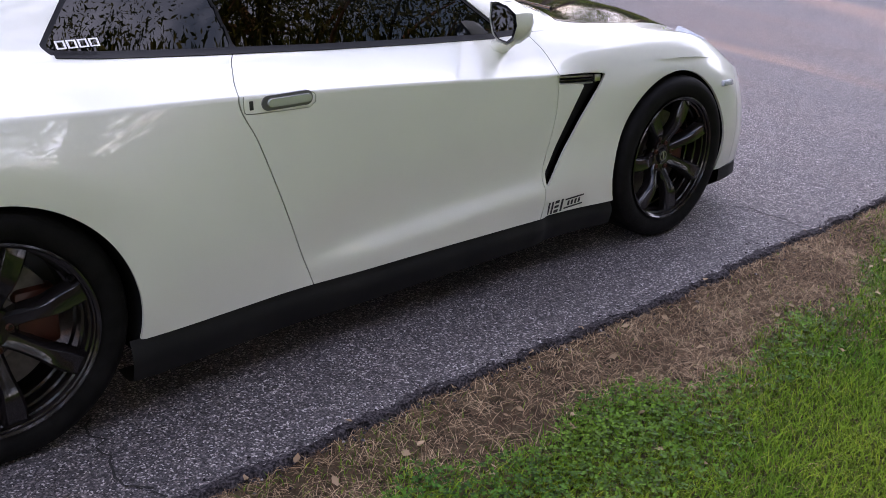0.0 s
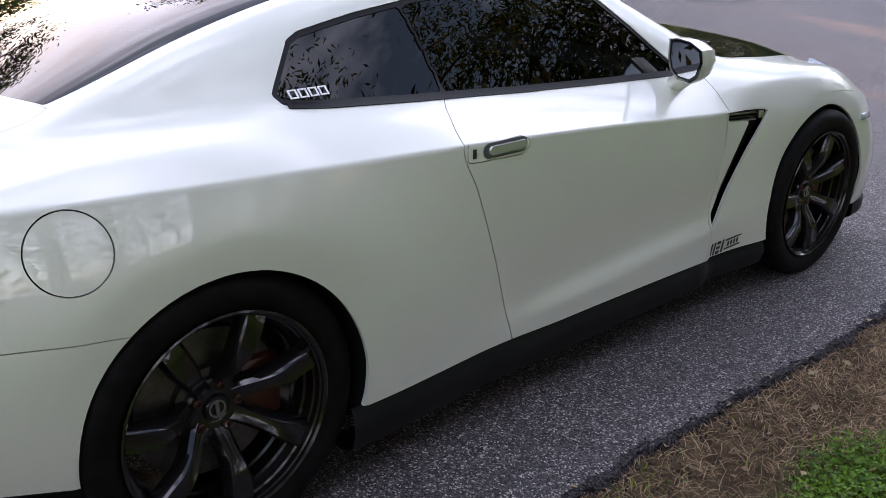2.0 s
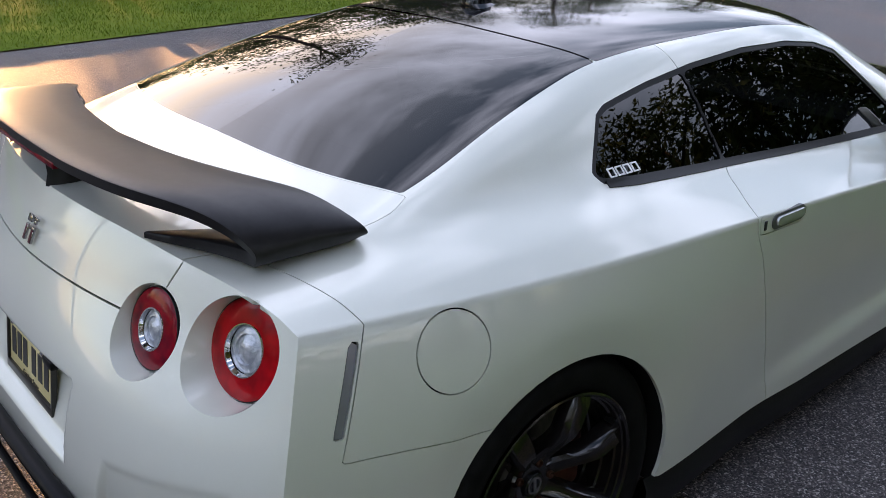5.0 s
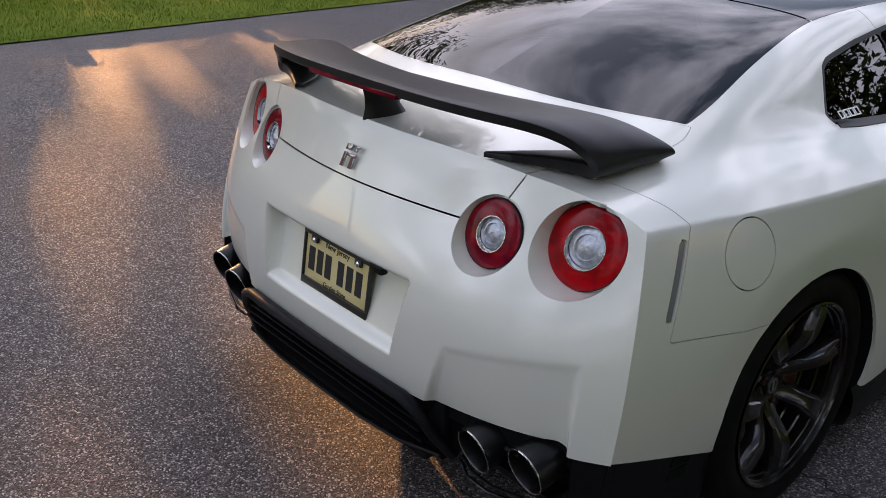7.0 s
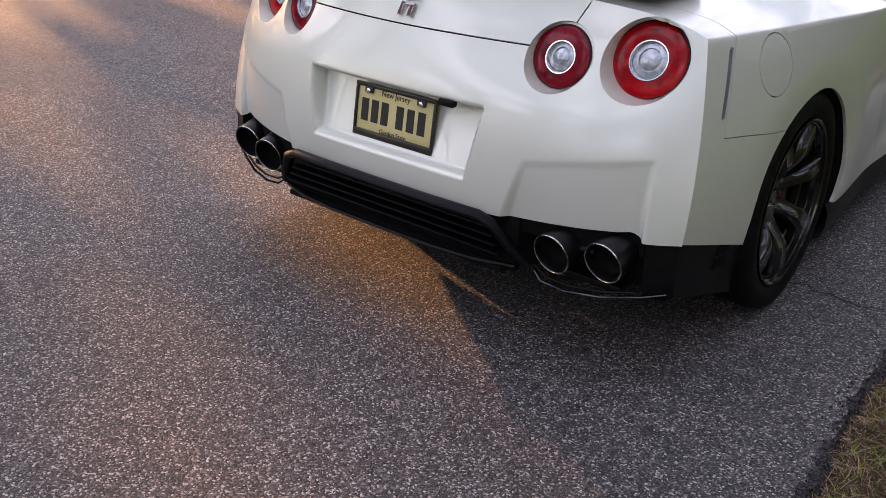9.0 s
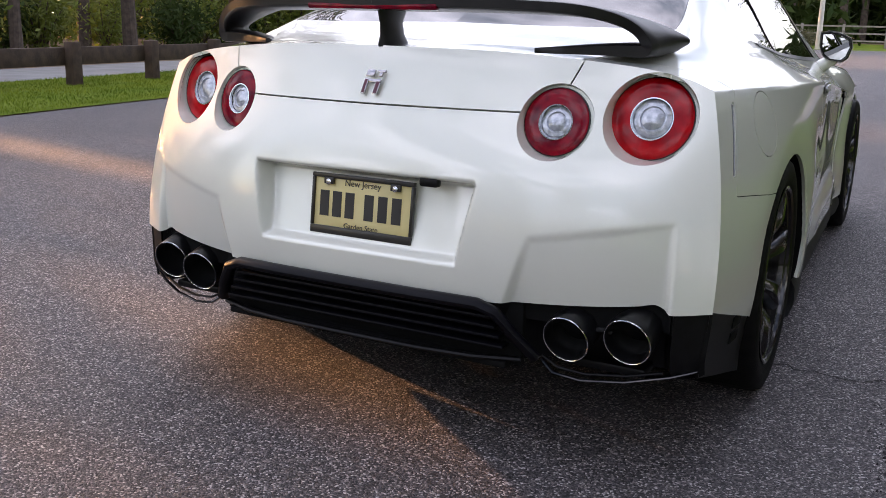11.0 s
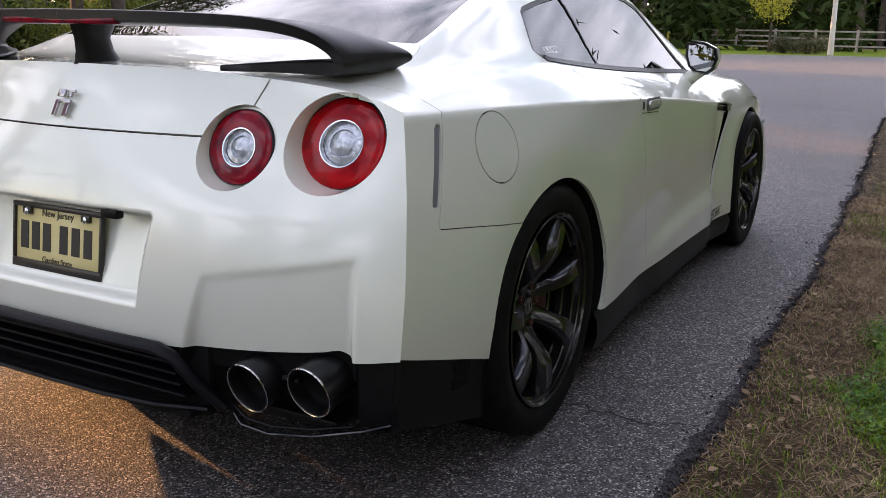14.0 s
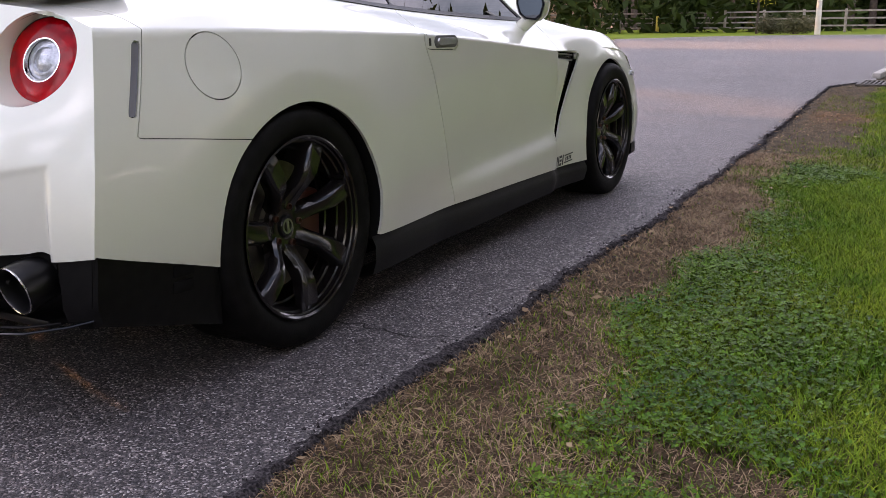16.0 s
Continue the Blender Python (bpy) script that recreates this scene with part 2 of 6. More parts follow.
def tube(bm, pts, radius, n=8, flat=1.0):
    """A round or flattened bar along a line of points."""
    pts = [Vector(p) for p in pts]
    rings = []
    for i, p in enumerate(pts):
        d = (pts[min(i + 1, len(pts) - 1)] - pts[max(i - 1, 0)]).normalized()
        side = d.cross(Vector((0, 0, 1)))
        side = side.normalized() if side.length > 1e-4 else Vector((1, 0, 0))
        up = side.cross(d)
        r = radius(i / (len(pts) - 1)) if callable(radius) else radius
        rings.append([bm.verts.new(p + side * r * math.cos(2 * math.pi * k / n) + up * r * flat * math.sin(2 * math.pi * k / n)) for k in range(n)])
    for a, b in zip(rings, rings[1:]):
        for k in range(n):
            bm.faces.new((a[k], a[(k + 1) % n], b[(k + 1) % n], b[k]))
    bm.faces.new(rings[0][::-1])
    bm.faces.new(rings[-1])


def pchip(xs, ys):
    """A shape-keeping cubic through the given values."""
    xs, ys = np.array(xs, float), np.array(ys, float)
    h = np.diff(xs)
    d = np.diff(ys) / h
    s = np.zeros_like(ys)
    same = d[:-1] * d[1:] > 0
    w1, w2 = 2 * h[1:] + h[:-1], h[1:] + 2 * h[:-1]
    s[1:-1][same] = (w1 + w2)[same] / (w1[same] / d[:-1][same] + w2[same] / d[1:][same])
    s[0], s[-1] = d[0], d[-1]

    def f(x):
        x = np.clip(np.asarray(x, float), xs[0], xs[-1])
        i = np.clip(np.searchsorted(xs, x, side="right") - 1, 0, len(h) - 1)
        t = (x - xs[i]) / h[i]
        return ((1 + 2 * t) * (1 - t) ** 2 * ys[i] + t * (1 - t) ** 2 * h[i] * s[i] + t * t * (3 - 2 * t) * ys[i + 1] + t * t * (t - 1) * h[i] * s[i + 1])
    return f


def flow(xs, ys, soft=0.06):
    """pchip, smoothed to run without kinks."""
    f = pchip(xs, ys)
    g = np.linspace(xs[0] - 0.4, xs[-1] + 0.4, 900)
    lo, hi = f(xs[0]), f(xs[-1])
    v = f(g)
    e = 1e-3
    v = np.where(g < xs[0], lo + (g - xs[0]) * (f(xs[0] + e) - lo) / e, v)
    v = np.where(g > xs[-1], hi + (g - xs[-1]) * (hi - f(xs[-1] - e)) / e, v)
    step = g[1] - g[0]
    k = np.exp(-0.5 * (np.arange(-60, 61) * step / soft) ** 2)
    k /= k.sum()
    pad = np.concatenate([v[0] + (v[1] - v[0]) * np.arange(-60, 0), v, v[-1] + (v[-1] - v[-2]) * np.arange(1, 61)])
    v = np.convolve(pad, k, mode="valid")
    return lambda x: np.interp(x, g, v)


def smoothstep(a, b, x):
    t = np.clip((x - a) / (b - a), 0, 1)
    return t * t * (3 - 2 * t)


def sd_poly(pts, u, v):
    """Signed distance to a polygon, negative inside."""
    d = np.full(u.shape, 1e9)
    inside = np.zeros(u.shape, bool)
    n = len(pts)
    for i in range(n):
        (ax, ay), (bx, by) = pts[i], pts[(i + 1) % n]
        ex, ey = bx - ax, by - ay
        t = np.clip(((u - ax) * ex + (v - ay) * ey) / (ex * ex + ey * ey), 0, 1)
        d = np.minimum(d, np.hypot(u - ax - t * ex, v - ay - t * ey))
        cross = ((ay > v) != (by > v)) & (u < ax + (v - ay) * ex / (ey if ey else 1e-9))
        inside ^= cross
    return np.where(inside, -d, d)


class Sheet:
    """Faces over rows of x, y, z, the normal and a free column."""

    def __init__(self, rows, faces):
        self.rows, self.faces = rows, faces

    @classmethod
    def grid(cls, p, free=None, flip=False, calm=(0, 0)):
        n, m = p.shape[:2]
        du, dv = np.gradient(p, axis=0), np.gradient(p, axis=1)
        nr = np.cross(du, dv)
        nr /= np.linalg.norm(nr, axis=2)[..., None] + 1e-12
        for axis in (0, 1):
            if calm[axis]:
                r = 3 * calm[axis]
                k = np.exp(-0.5 * (np.arange(-r, r + 1) / calm[axis]) ** 2)
                pad = np.pad(nr, [(r, r) if a == axis else (0, 0) for a in range(3)], mode="edge")
                nr = np.apply_along_axis(lambda c: np.convolve(c, k / k.sum(), mode="valid"), axis, pad)
        nr /= np.linalg.norm(nr, axis=2)[..., None] + 1e-12
        if flip:
            nr = -nr
        fr = np.zeros((n, m)) if free is None else free
        rows = np.concatenate([p, nr, fr[..., None]], axis=2).reshape(-1, 7)
        i = (np.arange(n - 1)[:, None] * m + np.arange(m - 1)).ravel()
        q = np.stack([i, i + m, i + m + 1, i + 1], 1) if not flip else np.stack([i, i + 1, i + m + 1, i + m], 1)
        return cls(rows, [tuple(f) for f in q.tolist()])

    def clip(self, f):
        """Keep where f(x, y, z, w) < 0."""
        r = self.rows
        if len(r) == 0:
            return Sheet(r, [])
        val = f(r[:, 0], r[:, 1], r[:, 2], r[:, 6])
        neg = (val < 0).tolist()
        rows, faces, extra, cut = r, [], [], {}
        base = len(r)
        vl = val.tolist()
        for fc in self.faces:
            c = sum(neg[i] for i in fc)
            if c == len(fc):
                faces.append(fc)
            elif c:
                out = []
                for a, b in zip(fc, fc[1:] + fc[:1]):
                    if neg[a]:
                        out.append(a)
                    if neg[a] != neg[b]:
                        key = (a, b) if a < b else (b, a)
                        if key not in cut:
                            s, t = key
                            k = vl[s] / (vl[s] - vl[t])
                            extra.append(r[s] + k * (r[t] - r[s]))
                            cut[key] = base + len(extra) - 1
                        out.append(cut[key])
                if len(out) > 2:
                    faces.append(tuple(out))
        if extra:
            rows = np.concatenate([r, np.array(extra)])
        used = np.zeros(len(rows), bool)
        for fc in faces:
            for i in fc:
                used[i] = True
        remap = np.cumsum(used) - 1
        rm = remap.tolist()
        return Sheet(rows[used], [tuple(rm[i] for i in fc) for fc in faces])

    def plus(self, other):
        n = len(self.rows)
        return Sheet(np.concatenate([self.rows, other.rows]), self.faces + [tuple(i + n for i in f) for f in other.faces])

    def mirrored(self):
        r = self.rows.copy()
        r[:, 0] *= -1
        r[:, 3] *= -1
        return Sheet(r, [f[::-1] for f in self.faces])

    def offset(self, d):
        r = self.rows.copy()
        r[:, :3] += d * r[:, 3:6]
        return Sheet(r, self.faces)

    def build(self, name, material, parent, label="", lip=0.010):
        """A mesh with the sheet's own normals and a lip turned in along its edges."""
        r = self.rows
        verts, normals, faces = r[:, :3].tolist(), r[:, 3:6].tolist(), list(self.faces)
        if lip:
            edge = {}
            for f in self.faces:
                for a, b in zip(f, f[1:] + f[:1]):
                    key = (a, b) if a < b else (b, a)
                    edge[key] = None if key in edge else (a, b)
            for e in edge.values():
                if e is None:
                    continue
                a, b = e
                pa, pb = r[a, :3], r[b, :3]
                qa, qb = pa - lip * r[a, 3:6], pb - lip * r[b, 3:6]
                nn = np.cross(pa - pb, qa - pa)
                ln = np.linalg.norm(nn)
                if ln < 1e-12:
                    continue
                nn = (nn / ln).tolist()
                k = len(verts)
                verts += [pa.tolist(), pb.tolist(), qb.tolist(), qa.tolist()]
                normals += [nn] * 4
                faces.append((k + 1, k, k + 3, k + 2))
        me = bpy.data.meshes.new(name)
        me.from_pydata(verts, [], faces)
        me.materials.append(material)
        for p in me.polygons:
            p.use_smooth = True
        me.normals_split_custom_set_from_vertices(normals)
        ob = new(name, me)
        ob.parent = parent
        return tagged(ob, label)


# ---- the car: lines that shape its body (x to its right side, y ahead, z up, between the axles) ----
YS = [-2.12, -2.0, -1.75, -1.614, -1.3, -1.125, -0.918, -0.6, -0.2, 0.1, 0.4, 0.65, 0.9, 1.2, 1.5, 1.8, 2.05, 2.2]
crease_x = flow(YS, [.815, .836, .882, .903, .930, .938, .941, .941, .927, .917, .910, .902, .902, .910, .900, .868, .77, .60])
crease_z = flow(YS, [.930, .922, .917, .916, .909, .903, .897, .884, .859, .836, .810, .790, .785, .79, .775, .71, .62, .56])
mid_x = flow([-2.12, -1.95, -1.674, -1.4, -1.05, -0.7, -0.4, 0, 0.4, 0.7, 1.0, 1.39, 1.7, 1.95, 2.2],
             [.888, .907, .955, .982, .978, .953, .935, .915, .905, .900, .918, .945, .935, .885, .66])
low_x = flow([-2.12, -1.73, -1.4, -1.03, -0.7, -0.43, 0, 0.3, 0.6, 0.8, 1.0, 1.39, 1.7, 2.0, 2.2],
             [.884, .922, .95, .968, .945, .922, .908, .902, .898, .9, .92, .93, .925, .865, .66])
shoulder_x = flow(YS, [.75, .78, .82, .83, .86, .862, .862, .862, .852, .850, .850, .845, .852, .84, .81, .74, .60, .46])
shoulder_z = flow(YS, [.950, .947, .957, .966, .966, .962, .948, .926, .898, .880, .868, .858, .868, .875, .860, .79, .68, .60])
belt_x = flow(YS, [.665, .68, .74, .745, .767, .782, .785, .783, .786, .790, .795, .800, .79, .745, .70, .63, .50, .38])
belt_z = flow(YS, [.970, .969, .987, 1.005, 1.012, 1.012, .995, .968, .945, .932, .920, .910, .912, .895, .865, .80, .70, .64])
rail_x = flow(YS, [.50, .52, .63, .645, .60, .575, .548, .558, .570, .580, .638, .695, .68, .60, .55, .50, .38, .28])
rail_z = flow(YS, [.988, .985, 1.02, 1.06, 1.158, 1.205, 1.246, 1.274, 1.285, 1.258, 1.13, 1.015, .940, .918, .890, .83, .73, .66])
brow_x = flow(YS, [.30, .31, .40, .44, .41, .39, .37, .37, .37, .38, .42, .45, .45, .40, .35, .30, .20, .15])
brow_z = flow(YS, [.999, 1.0, 1.038, 1.084, 1.19, 1.238, 1.28, 1.309, 1.323, 1.305, 1.19, 1.065, .972, .948, .922, .86, .755, .68])
ridge_z = flow(YS, [1.003, 1.005, 1.048, 1.10, 1.213, 1.262, 1.302, 1.33, 1.343, 1.325, 1.215, 1.09, .985, .962, .938, .873, .765, .69])
door_back = pchip([.15, .253, .56, .76, .88, .91, .95, .99, 1.211, 1.4], [-.40, -.445, -.557, -.634, -.685, -.672, -.635, -.597, -.644, -.68])
door_front = pchip([.15, .238, .33, .40, .68, .86, .90, .95, 1.1], [.59, .595, .618, .605, .668, .635, .612, .565, .47])
sill_z = pchip([-1.9, -1.03, -.433, .6, 1.05], [.30, .262, .258, .243, .235])
AXLE_R, AXLE_F, HUB_Z = -1.395, 1.39, 0.352
ARCH_R, ARCH_F = (-1.384, 0.350, 0.364), (1.382, 0.352, 0.376)
corner_y = pchip([.30, .42, .62, .80, .92, 1.0], [-2.108, -2.102, -2.072, -2.03, -1.997, -1.975])
stern_y = pchip([.2, .39, .494, .69, .86, .95, 1.003, 1.03], [-2.235, -2.262, -2.268, -2.247, -2.192, -2.155, -2.128, -2.11])


def side_x(y, z):
    """Half-width of the body side at y and height z."""
    zc, a, b, c = crease_z(y), low_x(y), mid_x(y), crease_x(y)
    t = (z - 0.26) / (zc - 0.26)
    tm = 0.55
    x = a * (t - tm) * (t - 1) / tm + b * t * (t - 1) / (tm * (tm - 1)) + c * t * (t - tm) / (1 - tm)
    # the ridge low on the door that ends under the fender vent
    zr = 0.312 + 0.045 * (y + 0.45)
    fade = smoothstep(-0.62, -0.2, y) * smoothstep(0.66, 0.60, y)
    x = x + 0.017 * fade * smoothstep(zr + 0.055, zr - 0.012, z) - 0.006 * fade * smoothstep(zr + 0.30, zr + 0.10, z) * smoothstep(zr, zr + 0.1, z)
    # the brows over the wheel arches turn in towards their edge
    for cy, cz, cr in (ARCH_R, ARCH_F):
        r = np.hypot(y - cy, z - cz)
        x = x - 0.012 * smoothstep(cr + 0.10, cr + 0.015, r) * smoothstep(0.36, 0.58, z)
        x = x - 0.006 * smoothstep(cr + 0.012, cr - 0.002, r)
    # scooped fender behind the vent
    x = x - 0.012 * smoothstep(0.60, 0.68, y) * smoothstep(0.93, 0.80, y) * smoothstep(0.35, 0.5, z)
    return x


def corner_x(z):
    return side_x(corner_y(z), z)


def stern(x, z):
    """y of the tail at x and height z, with its plate recess and the hollows over the exhausts."""
    a = np.clip(np.abs(x) / corner_x(z), 0, 1)
    p = 1.75 + 1.5 * smoothstep(0.90, 0.60, z)
    y = corner_y(z) + (stern_y(z) - corner_y(z)) * (1 - a ** p)
    half = 0.298 + 0.036 * (z - 0.49) / 0.195
    inside = np.minimum(np.minimum(half - np.abs(x), 0.687 - z), z - 0.487)
    y = y + 0.066 * smoothstep(-0.004, 0.016, inside) * smoothstep(0.44, 0.70, z) ** 0.35
    top = 0.572 + 0.055 * (np.abs(x) - 0.474) / 0.33
    lo = 0.425 + (z - 0.39) * 0.30
    hollow = np.minimum(np.minimum(top - z, np.abs(x) - lo), 0.805 - np.abs(x))
    y = y + smoothstep(-0.008, 0.014, hollow) * (0.003 + 0.125 * np.clip(top - z, 0, 0.2))
    return y


car = tagged(new("car"), "pearl white sports coupe with black roof and wing on asphalt", "car")

# side, upper body and tail as fine sheets
ys = np.linspace(-2.125, 2.04, 400)
vs = np.linspace(0, 1, 64)
Y, V = np.meshgrid(ys, vs, indexing="ij")
z0 = 0.19
Zs = z0 + (crease_z(Y) - z0) * V
SIDE = Sheet.grid(np.stack([side_x(Y, Zs), Y, Zs], 2), flip=False, calm=(6, 1))
SIDE = SIDE.clip(lambda x, y, z, w: corner_y(z) - y)
ws = np.concatenate([np.linspace(0, 0.25, 22), np.linspace(0.25, 0.6, 30)[1:], np.linspace(0.6, 1, 28)[1:]])
knots = np.array([0, .12, .25, .6, .8, 1.0, 1.2, 1.4])
ys2 = np.concatenate([np.linspace(-2.16, -1.2, 130), np.linspace(-1.2, 2.05, 270)[1:]])
UP = np.zeros((len(ys2), len(ws), 3))
for i, y in enumerate(ys2):
    px = [crease_x(y), shoulder_x(y), belt_x(y), rail_x(y), brow_x(y), 0, -brow_x(y), -rail_x(y)]
    pz = [crease_z(y), shoulder_z(y), belt_z(y), rail_z(y), brow_z(y), ridge_z(y), brow_z(y), rail_z(y)]
    UP[i, :, 0], UP[i, :, 2], UP[i, :, 1] = pchip(knots, px)(ws), pchip(knots, pz)(ws), y
# relax the fold at the belt and the rail a little
for _ in range(2):
    UP[:, 1:-1] = 0.25 * UP[:, :-2] + 0.5 * UP[:, 1:-1] + 0.25 * UP[:, 2:]
UPPER = Sheet.grid(UP, np.broadcast_to(ws, (len(ys2), len(ws))).copy(), flip=False, calm=(9, 2))


def deck_z(x, y):
    i = int(np.clip(np.searchsorted(ys2, y), 1, len(ys2) - 1))
    t = (y - ys2[i - 1]) / (ys2[i] - ys2[i - 1])
    row = UP[i - 1] + (UP[i] - UP[i - 1]) * t
    return float(np.interp(x, row[::-1, 0], row[::-1, 2]))


# the edge where the deck meets the tail
edge_x = np.linspace(0, 0.90, 60)
edge_z = []
for x in edge_x:
    z = 0.97
    for _ in range(14):
        z = 0.5 * z + 0.5 * deck_z(x, float(stern(np.array(x), np.array(z))))
    edge_z.append(z)
edge_z = np.array(edge_z)
TAIL_TOP = lambda x: np.interp(np.abs(x), edge_x, edge_z)
aa = np.linspace(0, 1, 150)
zz = np.linspace(0, 1, 120)
A, Zt = np.meshgrid(aa, zz, indexing="ij")
zlow = 0.30
zt = zlow + Zt * (TAIL_TOP(A * 0.835) - zlow)
xt = A * corner_x(zt)
for _ in range(4):
    zt = zlow + Zt * (TAIL_TOP(xt) - zlow)
    xt = A * corner_x(zt)
TAIL = Sheet.grid(np.stack([xt, stern(xt, zt), zt], 2), flip=True)
TAIL_EDGE = lambda x: stern(x, TAIL_TOP(x))
UPPER = UPPER.clip(lambda x, y, z, w: np.where(x < corner_x(z), TAIL_EDGE(np.minimum(x, corner_x(z))), corner_y(z)) - y)
# check the way the sheets face: outwards
for s in (SIDE, UPPER, TAIL):
    c = s.rows[len(s.rows) // 2]
    out = np.array([c[0], c[1] * 0.3, c[2] - 0.5])
    if (c[3:6] * out).sum() < 0:
        s.rows[:, 3:6] *= -1
        s.faces = [f[::-1] for f in s.faces]

# ahead of the vent the shoulder line melts into the fender
rim_s = SIDE.rows[np.abs(SIDE.rows[:, 2] - crease_z(SIDE.rows[:, 1])) < 1e-6]
rim_u = UPPER.rows[UPPER.rows[:, 6] < 1e-6]
meet = []
for r in (rim_s, rim_u):
    r = r[np.argsort(r[:, 1])]
    meet.append(lambda y, r=r: np.stack([np.interp(y, r[:, 1], r[:, k]) for k in (3, 4, 5)], 1))
round_ = lambda r: 0.005 + 0.016 * smoothstep(-1.55, -1.85, r[:, 1])
side_near = lambda r: smoothstep(0.11, 0.0, crease_z(r[:, 1]) - r[:, 2])
side_tight = lambda r: 1 - np.clip((crease_z(r[:, 1]) - r[:, 2]) / round_(r), 0, 1)
up_near = lambda r: smoothstep(0.12, 0.0, r[:, 6])
up_tight = lambda r: 1 - np.clip(r[:, 6] * 1.0 / round_(r), 0, 1)
for sheet_, near, tight in ((SIDE, side_near, side_tight), (UPPER, up_near, up_tight)):
    r = sheet_.rows
    k = np.maximum(smoothstep(0.62, 0.85, r[:, 1]) * near(r), tight(r))[:, None]
    n_ = (1 - k) * r[:, 3:6] + k * 0.5 * (meet[0](r[:, 1]) + meet[1](r[:, 1]))
    r[:, 3:6] = n_ / np.linalg.norm(n_, axis=1)[:, None]

# outlines of the panels
GLASS_SIDE = [(-1.118, 1.018), (-1.135, 1.040), (-1.03, 1.150), (-0.99, 1.166), (-0.80, 1.198), (-0.60, 1.224), (-0.35, 1.243), (-0.12, 1.243), (0.05, 1.225), (0.16, 1.195),
              (0.30, 1.095), (0.44, .985), (0.52, .930), (0.10, .944), (-0.30, .961), (-0.70, .984), (-1.0, 1.006)]
VENT = [(.664, .790), (.915, .772), (.888, .722), (.646, .366), (.624, .372), (.622, .425), (.812, .738), (.668, .752)]
arch = lambda a: (lambda x, y, z, w: a[2] - np.hypot(y - a[1 - 1], z - a[1]))
inv = lambda f: (lambda *q: -f(*q))
G = 0.0012
GD = 0.0022
glass_d = lambda x, y, z, w: np.where(w > 0.05, sd_poly(GLASS_SIDE, y, z), 1.0)
glass_cut = lambda grow: (lambda x, y, z, w: grow - glass_d(x, y, z, w))
rear_low = lambda x: -1.705 + 0.085 * (np.abs(x) / 0.645) ** 3
rear_top = lambda x: -0.985 + 0.07 * (np.abs(x) / 0.535) ** 2
screen_low = lambda x: 0.93 - 0.17 * (np.abs(x) / 0.70) ** 2
screen_top = lambda x: 0.215 - 0.10 * (np.abs(x) / 0.57) ** 2
WR = 0.605
rear_glass_d = lambda x, y, z, w: np.maximum(np.maximum((WR - w) * 0.6, rear_low(x) - y), y - rear_top(x))
roof_d = lambda x, y, z, w: np.maximum(np.maximum((WR - w) * 0.6, rear_top(x) - y), y - screen_top(x))
screen_d = lambda x, y, z, w: np.maximum(np.maximum((WR + .01 - w) * 0.6, screen_top(x) - y), y - screen_low(x))
lid_x = pchip([-2.16, -2.0, -1.9, -1.78, -1.68, -1.60], [.520, .540, .585, .655, .668, .645])
lid_deck_d = lambda x, y, z, w: np.maximum(np.abs(x) - lid_x(y), y - (rear_low(x) - 0.004))
bump_line = lambda x: -1.880 - 0.30 * np.maximum(0.852 - x, 0)
hood_x = pchip([.7, .8, 1.0, 1.25, 1.5, 1.8, 2.1], [.735, .72, .70, .675, .62, .55, .45])
hood_d = lambda x, y, z, w: np.maximum(np.maximum(np.abs(x) - hood_x(y), screen_low(x) + 0.05 - y), y - 1.93)
FUEL = (-1.707, 0.827, 0.083)
fuel_d = lambda x, y, z, w: np.hypot(y - FUEL[0], z - FUEL[1]) - FUEL[2]
bump_side = lambda x, y, z, w: np.minimum(y + 1.885 + 0.30 * (0.90 - z), np.maximum(z - (0.640 - 0.115 * (y + 1.674)), y + 1.45))
HANDLE = [(-.672, .892), (-.672, .838), (-.640, .834), (-.455, .828), (-.430, .842), (-.430, .866), (-.455, .882)]
handle_d = lambda x, y, z, w: sd_poly(HANDLE, y, z)
MARKER = [(-1.912, .894), (-1.891, .896), (-1.945, .720), (-1.967, .720)]
marker_d = lambda x, y, z, w: sd_poly(MARKER, y, z)
LAMPS = ((0.710, 0.857, 0.105), (0.497, 0.840, 0.089))


def lamp_d(x, y, z, w):
    return np.minimum(*[np.hypot(x - cx, z - cz) - r for cx, cz, r in LAMPS])


body_side = SIDE.clip(arch(ARCH_R)).clip(arch(ARCH_F)).clip(lambda x, y, z, w: sill_z(y) - z)
hull = UPPER.clip(glass_cut(0.0)).clip(inv(rear_glass_d)).clip(inv(roof_d)).clip(inv(screen_d)).clip(inv(lid_deck_d)).clip(inv(hood_d))

panels = {}
door = body_side.clip(lambda x, y, z, w: np.maximum(door_back(z) + GD - y, y - door_front(z) + GD)).clip(inv(handle_d))
hull = hull.clip(lambda x, y, z, w: np.where(y < -1.995, -lamp_d(x, y, z, w), -1.0))
door_up = hull.clip(lambda x, y, z, w: np.maximum(np.maximum(door_back(z) + GD - y, y - door_front(z) + GD), w - 0.32))
panels["door"] = door.plus(door_up)
quarter = body_side.clip(lambda x, y, z, w: y - door_back(z) + GD).clip(lambda x, y, z, w: G - bump_side(x, y, z, w)).clip(lambda x, y, z, w: 0.0018 - fuel_d(x, y, z, w))
quarter_up = hull.clip(lambda x, y, z, w: y - np.where(w < 0.32, door_back(z), -0.655 - 0.25 * (w - 0.5)) + G).clip(lambda x, y, z, w: bump_line(x) + G - y).clip(inv(lambda x, y, z, w: np.maximum(np.abs(y + 0.9) - 0.3, np.abs(w - 0.3) - 0.0)))
panels["quarter_panel"] = quarter.plus(quarter_up)
